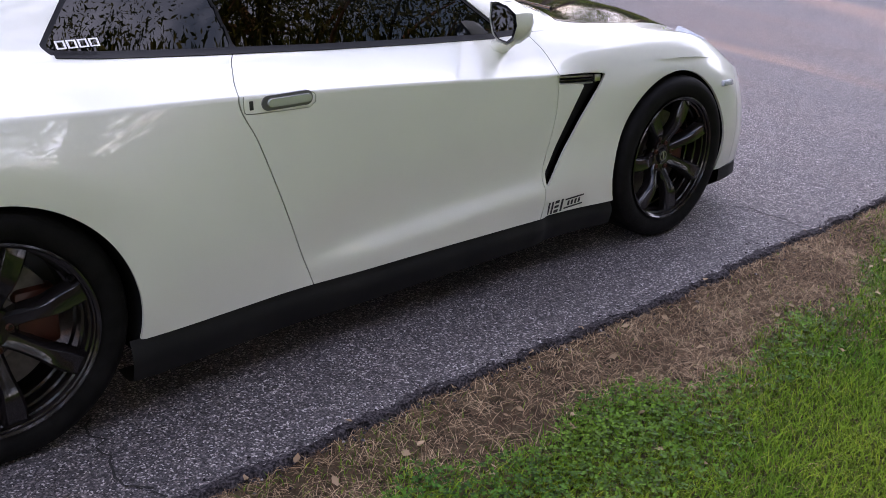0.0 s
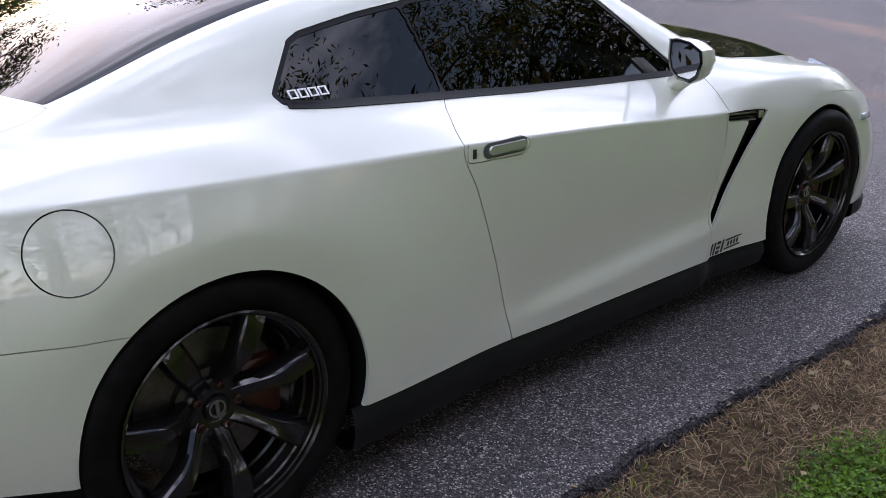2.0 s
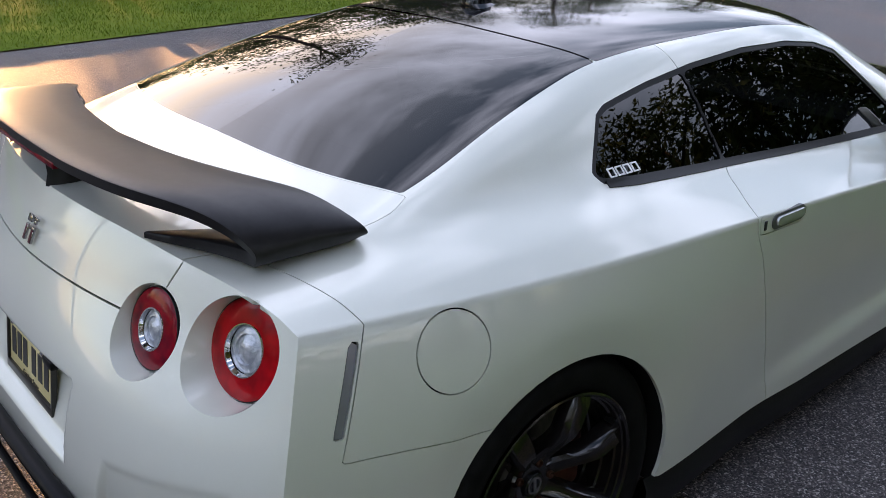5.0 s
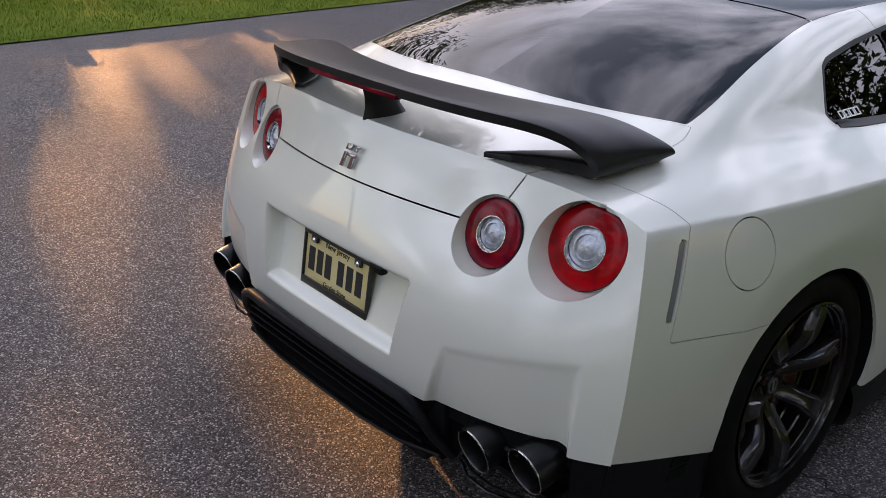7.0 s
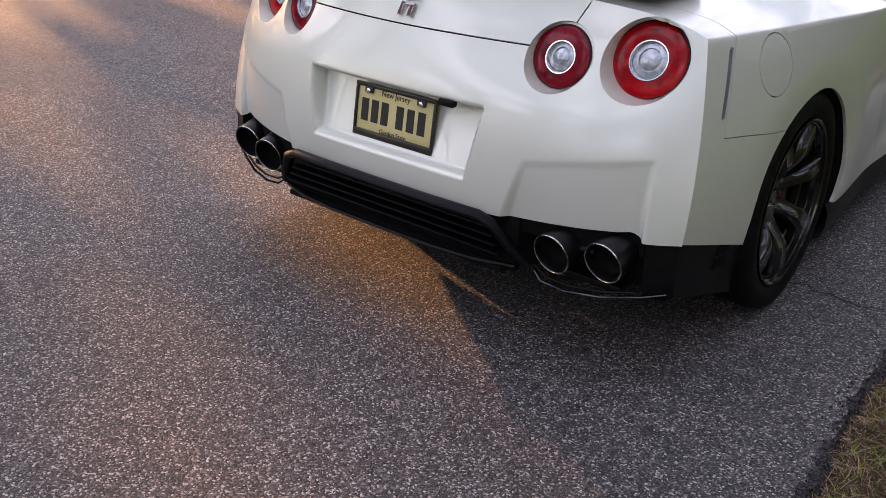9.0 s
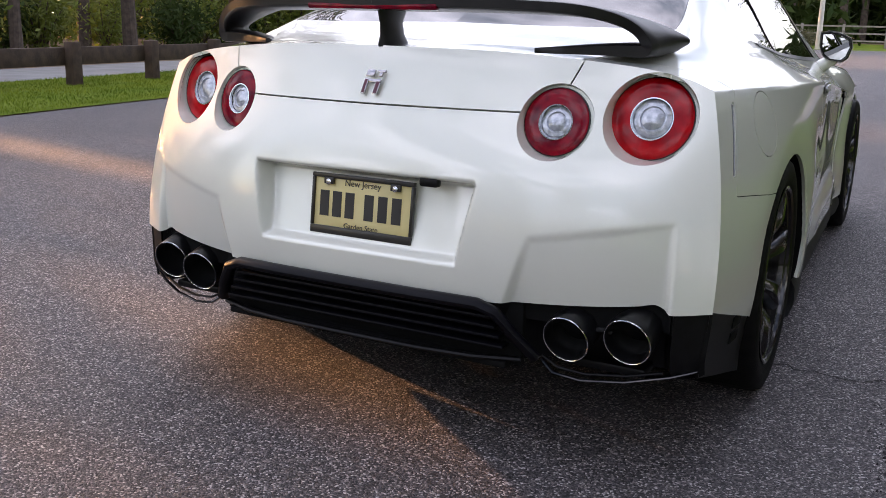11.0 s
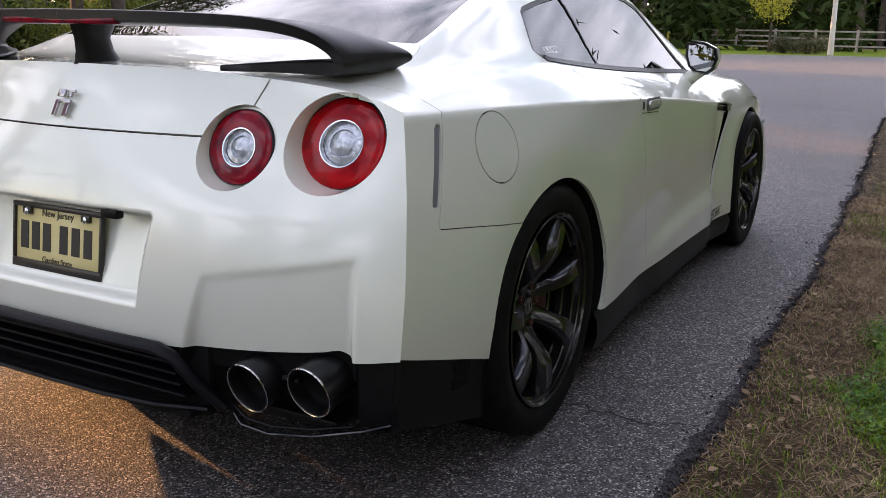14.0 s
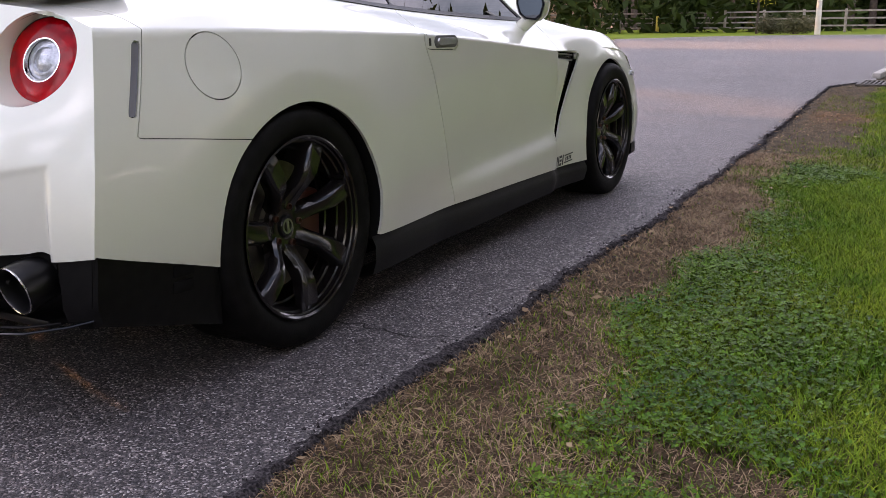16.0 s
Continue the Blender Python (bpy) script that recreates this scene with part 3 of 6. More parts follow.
panels["fuel_door"] = body_side.clip(lambda x, y, z, w: fuel_d(x, y, z, w) + 0.0014)
pillar = hull.clip(lambda x, y, z, w: np.maximum(-0.655 - 0.25 * (w - 0.5) + G - y, 0.32 - w)).clip(lambda x, y, z, w: y - np.minimum(screen_low(x) + 0.02, 0.72))
panels["roof_pillar"] = pillar
vent_d = lambda x, y, z, w: sd_poly(VENT, y, z)
fender = body_side.clip(lambda x, y, z, w: door_front(z) + GD - y).clip(inv(vent_d)).clip(lambda x, y, z, w: np.where(z < 0.66, y - 1.86 + 0.0 * y, y - 1.93))
fender_up = hull.clip(lambda x, y, z, w: np.maximum(np.where(w < 0.32, door_front(z), 0.72) + G - y, y - 1.93))
panels["front_fender"] = fender.plus(fender_up)
for nm, s in panels.items():
    for sh in (s, s.mirrored()):
        sh.build(nm, PAINT, car)
bumper_side = body_side.clip(lambda x, y, z, w: bump_side(x, y, z, w) + G).clip(lambda x, y, z, w: -marker_d(x, y, z, w)).clip(lambda x, y, z, w: (0.422 - 0.30 * (y + 2.10)) - z)
bumper_up = hull.clip(lambda x, y, z, w: y - bump_line(x) + G).clip(lambda x, y, z, w: lid_x(y) + 0.004 - np.abs(x))
line_z = lambda x: 0.858 + 0.0 * x
lid_tail = lambda x, y, z, w: np.maximum(np.abs(x) - 0.507 - 0.40 * np.maximum(z - 0.905, 0), line_z(x) - z)
white_low = pchip([0, .407, .735, .77, .812, .90], [.388, .404, .424, .430, .412, .418])
tail_lamped = TAIL.clip(inv(lamp_d)).clip(lambda x, y, z, w: white_low(np.abs(x)) - z)
bumper_tail = tail_lamped.clip(lambda x, y, z, w: 0.0022 - lid_tail(x, y, z, w))
half = bumper_side.plus(bumper_up).plus(bumper_tail)
half.plus(half.mirrored()).build("rear_bumper", PAINT, car)
lid_half = UPPER.clip(lambda x, y, z, w: lid_deck_d(x, y, z, w) + G).plus(tail_lamped.clip(lambda x, y, z, w: lid_tail(x, y, z, w) + 0.0022))
lid_half.plus(lid_half.mirrored()).build("boot_lid", PAINT, car)
hood = UPPER.clip(lambda x, y, z, w: hood_d(x, y, z, w) + G)
hood.plus(hood.mirrored()).build("hood", BLACK_GLOSS, car, "glossy black hood")
roof = UPPER.clip(lambda x, y, z, w: roof_d(x, y, z, w) + G)
roof.plus(roof.mirrored()).build("roof", BLACK_GLOSS, car, "glossy black roof panel")
rg = UPPER.clip(lambda x, y, z, w: rear_glass_d(x, y, z, w) + G).offset(-0.002)
rg.plus(rg.mirrored()).build("rear_window", REAR_GLASS, car, "dark tinted curved rear window", lip=0)
wsn = UPPER.clip(lambda x, y, z, w: screen_d(x, y, z, w) + G).offset(-0.002)
wsn.plus(wsn.mirrored()).build("windscreen", SCREEN, car, "", lip=0)
side_glass = UPPER.clip(lambda x, y, z, w: glass_d(x, y, z, w) + 0.012).offset(-0.006)
for s, keep in (("door_window", lambda x, y, z, w: door_back(z) + 0.006 - y), ("quarter_window", lambda x, y, z, w: y - door_back(z) + 0.006)):
    g = side_glass.clip(keep)
    flat = g.rows[:, 3:6].mean(axis=0)
    g.rows[:, 3:6] = 0.04 * g.rows[:, 3:6] + 0.96 * flat
    g.rows[:, 3:6] /= np.linalg.norm(g.rows[:, 3:6], axis=1)[:, None]
    for sh in (g, g.mirrored()):
        sh.build(s, GLASS, car, "dark tinted side window", lip=0)
seal = UPPER.clip(glass_d).clip(lambda x, y, z, w: np.minimum(-glass_d(x, y, z, w) - 0.012, np.abs(y - door_back(z)) - 0.006)).offset(-0.003)
belt_trim = UPPER.clip(lambda x, y, z, w: -1.108 - y).clip(lambda x, y, z, w: np.maximum(np.abs(glass_d(x, y, z, w)) - 0.007, z - np.interp(y, [-1.118, -1.0, -.70, -.30, .10, .52], [1.018, 1.006, .984, .961, .944, .930]) - 0.004)).offset(0.003)
for s in (seal, seal.mirrored()):
    s.build("window_seal", TRIM, car, "black rubber window seal", lip=0.006)
for s in (belt_trim, belt_trim.mirrored()):
    s.build("belt_moulding", TRIM, car, "black belt moulding", lip=0.006)
# dark inner shell behind the panel gaps
shell = SIDE.clip(arch(ARCH_R)).clip(arch(ARCH_F)).clip(lambda x, y, z, w: sill_z(y) - z).clip(inv(vent_d)).offset(-0.011)
shell_up = UPPER.clip(lambda x, y, z, w: np.where(y < -1.995, -lamp_d(x, y, z, w), -1.0)).clip(glass_cut(0.0)).clip(inv(rear_glass_d)).clip(inv(screen_d)).offset(-0.011)
shell_tail = TAIL.clip(inv(lamp_d)).clip(lambda x, y, z, w: 0.36 - z).offset(-0.011)
shell = shell.plus(shell_up).plus(shell_tail)
shell.plus(shell.mirrored()).build("inner_shell", GAP, car, lip=0)

# nose
NY = 2.035
row = UP[int(np.searchsorted(ys2, NY))]
front_top = lambda x: np.interp(np.abs(x), row[::-1, 0], row[::-1, 2])
A, Zn = np.meshgrid(np.linspace(0, 1, 50), np.linspace(0, 1, 40), indexing="ij")
zn = 0.24 + Zn * 0.4
xn = A * side_x(np.full_like(zn, NY), zn)
for _ in range(4):
    zn = 0.24 + Zn * (front_top(xn) - 0.24)
    xn = A * side_x(np.full_like(zn, NY), np.minimum(zn, crease_z(NY)))
nose = Sheet.grid(np.stack([xn, NY + 0.19 * (1 - A ** 2.2) * (1 - Zn ** 4), zn], 2), flip=False)
if nose.rows[len(nose.rows) // 2, 4] < 0:
    nose.rows[:, 3:6] *= -1
    nose.faces = [f[::-1] for f in nose.faces]
nose = nose.plus(body_side.clip(lambda x, y, z, w: np.where(z < 0.66, 1.862, 1.932) - y)).plus(UPPER.clip(lambda x, y, z, w: np.maximum(1.932 - y, y - NY)))
nose.plus(nose.mirrored()).build("front_bumper", PAINT, car)
for s in (1, -1):
    bm = bmesh.new()
    cuboid(bm, (-.075, -.13, -.018), (.075, .13, .018), Matrix.Translation((s * .62, 1.86, .765)) @ Euler((radians(-22), radians(s * 20), radians(s * 22))).to_matrix().to_4x4(), 0.014)
    part("headlight", bm, LENS, car, "clear headlight")
lip_line = [(.905, 1.775), (.897, 1.86), (.872, 1.95), (.80, 2.04), (.6, 2.135), (.3, 2.20), (0, 2.22)]
lip_line = lip_line + [(-x, y) for x, y in lip_line[-2::-1]]
vv, ff = [], []
for x, y in lip_line:
    k = 1 + .006 / max(.3, abs(x))
    vv += [(x * .985, y - .004, .250), (x * k, y + .004, .236), (x * k, y + .006, .175), (x * .975, y - .012, .150), (x * .85, y - .10, .150)]
for i in range(len(lip_line) - 1):
    for j in range(4):
        a = i * 5 + j
        ff.append((a, a + 1, a + 6, a + 5))
raw("front_lip", vv, ff, SKIRT, car, "dark grey front lip", smooth=True)

# ---- tail lamps in their wells ----
def well_wall(cx, cz, r, depth_at, s):
    n = 64
    ring = []
    for k in range(n):
        t = 2 * math.pi * k / n
        x, z = cx + r * math.cos(t), cz + r * math.sin(t)
        x2, z2 = cx + r * 0.955 * math.cos(t), cz + r * 0.955 * math.sin(t)
        ring.append(((s * x, float(stern(np.array(x), np.array(z))), z), (s * x2, depth_at(x2, z2) + 0.004, z2)))
    v = [a for a, _ in ring] + [b for _, b in ring]
    f = [(k, (k + 1) % n, n + (k + 1) % n, n + k) if s > 0 else (k, n + k, n + (k + 1) % n, (k + 1) % n) for k in range(n)]
    return v, f


for s in (1, -1):
    for (cx, cz, r), red, rr, rl in zip(LAMPS, (RED, DARK_RED), (0.096, 0.080), (0.047, 0.039)):
        big_ = cx > 0.6
        rx, rz = (0.704, 0.853) if big_ else (0.493, 0.838)
        py, tilt = (-2.026, 0.20) if big_ else (-2.110, 0.12)
        plane = lambda x, z, e=py, o=rx, t=tilt: e + (x - o) * t + (z - 0.85) * 0.30
        v, f = well_wall(cx, cz, r, plane, s)
        raw("lamp_well", v, f, PAINT, car, smooth=True)

        def disc(bm, profile, n=56):
            rings = []
            for rad, h in profile:
                row = []
                for k in range(n):
                    t = 2 * math.pi * k / n
                    x, z = rx + rad * math.cos(t), rz + rad * math.sin(t)
                    row.append(bm.verts.new((s * x, plane(x, z) - h, z)))
                rings.append(row)
            for a, b in zip(rings, rings[1:]):
                for k in range(n):
                    q = (a[k], a[(k + 1) % n], b[(k + 1) % n], b[k])
                    bm.faces.new(q if s < 0 else q[::-1])
            if profile[-1][0] < 0.02:
                bm.faces.new(rings[-1] if s < 0 else rings[-1][::-1])
        bm = bmesh.new()
        disc(bm, [(rr * .998, -0.010), (rr, -0.001), (rr * 0.985, 0.0015), (rr * 0.94, 0.003), (rr * .80, .0050), (rr * .66, .0062), (rl + 0.003, 0.0068), (rl + .002, 0.0)])
        lamp = part("tail_lamp", bm, red, car, "round red tail lamp" if red is RED else "small round dark red tail lamp")
        bm = bmesh.new()
        disc(bm, [(rl + 0.0035, -0.004), (rl + 0.003, 0.0085), (rl + .0005, 0.0085), (rl - 0.0015, 0.0)])
        part("chrome_ring", bm, CHROME, lamp, "thin chrome ring")
        bm = bmesh.new()
        disc(bm, [(rl, -0.004), (rl * 0.9, 0.0), (rl * 0.62, 0.002), (rl * 0.58, -0.002), (rl * 0.3, 0.004), (0.004, 0.005)])
        part("lens", bm, LENS, lamp, "clear centre lens")
        bm = bmesh.new()
        disc(bm, [(r * 1.02, -0.006), (rr * .97, -0.006)])
        part("lamp_seat", bm, PAINT, lamp)
        bm = bmesh.new()
        disc(bm, [(rr * 1.012, -0.005), (rr * 1.010, 0.0015), (rr * 0.992, 0.0018)])
        part("lamp_gasket", bm, TRIM, lamp, "thin black gasket")

# ---- number plate in its recess, camera, badge, decals ----
plate_tilt = Matrix.Translation((0, -2.2165, 0.589)) @ Euler((radians(83.5), 0, 0)).to_matrix().to_4x4()
plate = tagged(new("number_plate"), "pale yellow number plate in a dark frame")
plate.parent = car
bm = bmesh.new()
cuboid(bm, (-.150, -.074, -.003), (.150, .074, .003), plate_tilt, 0.002)
part("plate_sheet", bm, PLATE_YELLOW, plate)
bm = bmesh.new()
for lo, hi in (((-.157, .068, -.004), (.157, .080, .010)), ((-.157, -.081, -.004), (.157, -.060, .010)), ((-.157, -.060, -.004), (-.149, .068, .010)), ((.149, -.060, -.004), (.157, .068, .010)),
               ((-.118, .052, .003), (-.088, .070, .012)), ((.088, .052, .003), (.118, .070, .012))):
    cuboid(bm, lo, hi, plate_tilt, 0.002)
part("plate_frame", bm, PLATE_FRAME, plate, "dark plate frame")
for bx in (-.103, .103):
    bm = bmesh.new()
    lathe(bm, [(.008, .010), (.008, .0135), (.005, .0155), (.0005, .0158)], 16, plate_tilt @ Matrix.Translation((bx, .058, 0)))
    part("screw", bm, CHROME, plate)
for bx in (-.118, -.078, -.038, .022, .064, .106):
    bm = bmesh.new()
    cuboid(bm, (bx - .014, -.034, .003), (bx + .014, .034, .0045), plate_tilt)
    part("plate_bar", bm, PLATE_BAR, plate)
bm = bmesh.new()
cuboid(bm, (.185, -2.247, .668), (.238, -2.222, .690), None, 0.006)
part("rear_camera", bm, BLACK_SATIN, car, "small black rear camera")


def letters(name, text, size, depth, m, material, parent, label="", bold=0.0, shear=0.0):
    cu = bpy.data.curves.new(name, 'FONT')
    cu.body, cu.size, cu.extrude, cu.offset, cu.shear = text, size, depth, bold, shear
    cu.align_x, cu.align_y = 'CENTER', 'CENTER'
    tmp = bpy.data.objects.new(name, cu)
    scene.collection.objects.link(tmp)
    bpy.context.view_layer.update()
    me = bpy.data.meshes.new_from_object(tmp.evaluated_get(bpy.context.evaluated_depsgraph_get()))
    bpy.data.objects.remove(tmp)
    bpy.data.curves.remove(cu)
    me.materials.clear()
    me.materials.append(material)
    me.transform(m)
    ob = new(name, me)
    ob.parent = parent
    return tagged(ob, label)


CAPTION = plain("dark_plate_caption", (.05, .04, .03), .5)
letters("plate_state_name", "New Jersey", .024, .0006, plate_tilt @ Matrix.Translation((0, .058, .0040)), CAPTION, plate)
letters("plate_motto", "Garden State", .020, .0006, plate_tilt @ Matrix.Translation((0, -.055, .0040)), CAPTION, plate)

# the chrome emblem becomes plain shapes in its colours
badge_m = Matrix.Translation((0.012, -2.178, 0.914)) @ Matrix.Scale(.80, 4) @ Euler((radians(71), 0, 0)).to_matrix().to_4x4()
badge = tagged(new("badge"), "small chrome and red emblem")
badge.parent = car
bm = bmesh.new()
sh = Matrix(((1, .18, 0, 0), (0, 1, 0, 0), (0, 0, 1, 0), (0, 0, 0, 1)))
for lo, hi in (((-.034, .014, 0), (-.004, .036, .008)), ((.004, .028, 0), (.036, .036, .008)), ((.014, .014, 0), (.026, .028, .008)), ((-.034, -.044, 0), (-.019, .006, .008)), ((.010, -.044, 0), (.028, -.006, .008)), ((-.018, -.005, 0), (.028, .006, .008))):
    cuboid(bm, lo, hi, badge_m @ sh, 0.0015)
part("emblem", bm, plain("dark_chrome", (.40, .38, .40), .18, 1.0), badge)
bm = bmesh.new()
cuboid(bm, (-.031, -.041, .001), (-.022, .003, .0090), badge_m @ sh)
INLAY = plain("dark_red_inlay", (.09, .004, .02), .3)
part("emblem_inlay", bm, INLAY, badge)
bm = bmesh.new()
cuboid(bm, (.013, -.041, .001), (.025, -.003, .0090), badge_m @ sh)
part("emblem_inlay", bm, INLAY, badge)


def on_side(y, z, lift=0.001):
    e = 0.01
    x = float(side_x(np.array(y), np.array(z)))
    dy = (float(side_x(np.array(y + e), np.array(z))) - x) / e
    dz = (float(side_x(np.array(y), np.array(z + e))) - x) / e
    n = Vector((1, -dy, -dz)).normalized()
    u = Vector((dy, 1, 0)).normalized()
    v = n.cross(u)
    m = Matrix((u, v, n)).transposed().to_4x4()
    m.translation = Vector((x, y, z)) + n * lift
    return m


def on_upper(y, zt_):
    """A frame on the greenhouse side at y and height z."""
    zs_ = [belt_z(y), rail_z(y)]
    k = (zt_ - zs_[0]) / (zs_[1] - zs_[0])
    x = belt_x(y) + (rail_x(y) - belt_x(y)) * k
    n = Vector((rail_z(y) - belt_z(y), 0, belt_x(y) - rail_x(y))).normalized()
    u = Vector((0, 1, 0))
    m = Matrix((u, n.cross(u), n)).transposed().to_4x4()
    m.translation = Vector((x, y, zt_)) + n * 0.004
    return m


# window sticker drawn as plain outlined blocks, door sticker as plain slanted bars
for s in (1, -1):
    mir = Matrix.Scale(s, 4, (1, 0, 0))
    wm = mir @ on_upper(-1.045, 1.030)
    sticker = tagged(new("window_sticker"), "small white window sticker of four outlined blocks")
    sticker.parent = car
    for k in range(4):
        x0 = -.056 + k * .029
        bm = bmesh.new()
        for lo, hi in (((x0, .009, .010), (x0 + .025, .013, .0115)), ((x0, -.013, .010), (x0 + .025, -.009, .0115)), ((x0, -.009, .010), (x0 + .005, .009, .0115)), ((x0 + .020, -.009, .010), (x0 + .025, .009, .0115))):
            cuboid(bm, lo, hi, wm)
        part("sticker_block", bm, WHITE_DECAL, sticker, smooth=False)
    sm = mir @ on_side(.738, .272) @ Euler((0, 0, radians(2))).to_matrix().to_4x4() @ Matrix(((1, .25, 0, 0), (0, 1, 0, 0), (0, 0, 1, 0), (0, 0, 0, 1)))
    sticker = tagged(new("door_sticker"), "small black sticker of slanted bars")
    sticker.parent = car
    for x0, x1, z0_, z1 in ((-.105, -.097, -.024, .024), (-.089, -.080, -.024, .024), (-.070, -.061, -.024, .024), (-.052, -.030, -.024, -.012), (-.052, -.030, -.005, .005), (-.052, -.030, .013, .024), (-.018, -.008, -.024, .024),
                            (.004, .108, .014, .020), (.004, .108, -.020, -.014), (.020, .030, -.009, .009), (.040, .050, -.009, .009), (.060, .070, -.009, .009), (.080, .090, -.009, .009)):
        bm = bmesh.new()
        cuboid(bm, (x0, z0_, .001), (x1, z1, .0022), sm)
        part("sticker_bar", bm, BLACK_DECAL, sticker, smooth=False)

# ---- side details ----
for s in (1, -1):
    mir = Matrix.Scale(s, 4, (1, 0, 0))
    # flush handle
    hm = mir @ on_side(-.555, .860, -0.004)
    hp = SIDE.clip(lambda x, y, z, w: handle_d(x, y, z, w) + 0.0025)
    (hp if s > 0 else hp.mirrored()).build("door_handle_plate", PAINT, car, lip=0.008)
    def pill(bm, y0, y1, r, z0_, z1, rim):
        """A long rounded bar: a level top with a turned-down rim."""
        loop = [(y1 - r + r * math.cos(t), r * math.sin(t)) for t in np.linspace(-math.pi / 2, math.pi / 2, 12)] + [(y0 + r + r * math.cos(t), r * math.sin(t)) for t in np.linspace(math.pi / 2, 1.5 * math.pi, 12)]
        cy_ = (y0 + y1) / 2
        rings = []
        for k, z in ((1.0, z0_), (1.0, z1 - rim), (1 - rim * 22, z1)):
            rings.append([bm.verts.new(hm @ Vector((cy_ + (a - cy_) * (1 - (1 - k) * r / ((y1 - y0) / 2)), b * k, z))) for a, b in loop])
        n = len(loop)
        for a, b in zip(rings, rings[1:]):
            for k in range(n):
                bm.faces.new((a[k], a[(k + 1) % n], b[(k + 1) % n], b[k]))
        bm.faces.new(rings[-1])
        bmesh.ops.recalc_face_normals(bm, faces=bm.faces[:])
    bm = bmesh.new()
    pill(bm, -.060, .112, .0215, -.004, .0065, .001)
    dh = part("door_handle", bm, plain("dark_handle_pocket", (.10, .10, .10), .35, .2), car, "flush alloy door handle", smooth=False)
    bm = bmesh.new()
    pill(bm, -.042, .106, .013, .002, .0125, .005)
    part("handle_grip", bm, plain("pale_alloy", (.55, .56, .55), .22, .6), dh, "pale alloy grip", smooth=False)
    bm = bmesh.new()
    cuboid(bm, (-.098, -.013, .001), (-.086, .013, .0065), hm, 0.002)
    part("key_slot", bm, BLACK_DECAL, dh, "black key slot")
    # fender vent
    v3 = SIDE.clip(vent_d).offset(-0.030)
    (v3 if s > 0 else v3.mirrored()).build("vent_well", BLACK_SATIN, car, lip=0)
    for k in range(3):
        bm = bmesh.new()
        cuboid(bm, (-.105, -.003, -.012), (.085, .004, .004), mir @ on_side(.775, .770 - k * .013, -0.006) @ Euler((0, 0, radians(-4))).to_matrix().to_4x4(), 0.002)
        part("vent_slat", bm, STEEL if k != 1 else BLACK_GLOSS, car, "dark vent slat")
    bm = bmesh.new()
    cuboid(bm, (-.014, -.014, -.006), (.014, .014, .004), mir @ on_side(.872, .757, 0.0), 0.003)
    part("vent_badge", bm, STEEL, car)
    bm = bmesh.new()
    cuboid(bm, (-.052, -.013, -.012), (.052, .013, .007), mir @ on_side(1.762, .633) @ Euler((0, 0, radians(-4))).to_matrix().to_4x4(), 0.005)
    part("side_marker_lamp", bm, LENS, car, "clear front side marker")
    # rear side marker
    mk = SIDE.clip(lambda x, y, z, w: marker_d(x, y, z, w) + 0.002).offset(-0.003)
    (mk if s > 0 else mk.mirrored()).build("side_reflector", REFLECTOR, car, "slim grey side reflector")
    # skirt
    prof = [(-.012, .262), (.002, .235), (.004, .185), (-.010, .137), (-.05, .122), (-.12, .126)]
    yl = np.linspace(-1.06, 1.02, 60)
    vv, ff = [], []
    for y in yl:
        for dx, z in prof:
            zz_ = z + (float(sill_z(y)) - .262 if z > .2 else 0)
            base = float(low_x(y)) + (0.020 if -0.2 < y < 0.6 else 0.020 * float(smoothstep(-0.62, -0.2, np.array(y)) * smoothstep(0.66, 0.60, np.array(y))))
            vv.append((s * (base - 0.006 + dx), float(y), zz_ - 0.004))
    np_ = len(prof)
    for i in range(len(yl) - 1):
        for j in range(np_ - 1):
            a = i * np_ + j
            q = (a, a + 1, a + np_ + 1, a + np_)
            ff.append(q if s < 0 else q[::-1])
    raw("side_skirt", vv, ff, SKIRT, car, "dark grey side skirt", smooth=True)
    # wheel arch liners
    for cy, cz, cr in (ARCH_R, ARCH_F):
        vv, ff = [], []
        n = 40
        for k in range(n + 1):
            t = radians(-17) + radians(214) * k / n
            y, z = cy + (cr + .002) * math.cos(t), max(cz + (cr + .002) * math.sin(t), .245)
            xo = float(side_x(np.array(y), np.array(max(z, .2)))) - (.02 if z < .25 else 0)
            for x in (xo - .002, xo - .03, .58):
                vv.append((s * x, y, z))
        for k in range(n):
            for j in range(2):
                a = k * 3 + j
                q = (a, a + 1, a + 4, a + 3)
                ff.append(q if s > 0 else q[::-1])
        vv += [(s * .58, cy + cr * math.cos(2 * math.pi * k / 40), max(.24, cz + cr * math.sin(2 * math.pi * k / 40))) for k in range(40)]
        ff.append(tuple(range(len(vv) - 40, len(vv))))
        raw("arch_liner", vv, ff, GAP, car, smooth=True)

# ---- rear lower valance ----
bz = [.425, .40, .375, .34, .30, .262, .245]
xs_ = np.linspace(-1, 1, 121)
vv, ff = [], []
for a in xs_:
    for j, z in enumerate(bz):
        x = a * 0.872
        zc_ = float(white_low(abs(x))) + 0.012
        zz_ = zc_ - (0.425 - z) * (zc_ - 0.245) / 0.18
        y = float(stern(np.array(x), np.array(max(zz_, .30)))) + 0.014
        y += 0.05 * float(smoothstep(.45, .50, np.array(abs(x))) * smoothstep(.83, .79, np.array(abs(x))) * smoothstep(.405, .375, np.array(zz_)))
        y += 0.035 * float(smoothstep(.42, .38, np.array(abs(x))) * smoothstep(.39, .37, np.array(zz_)))
        if zz_ < .30:
            y += (.30 - zz_) * .35
        vv.append((x, y, zz_))
nb = len(bz)
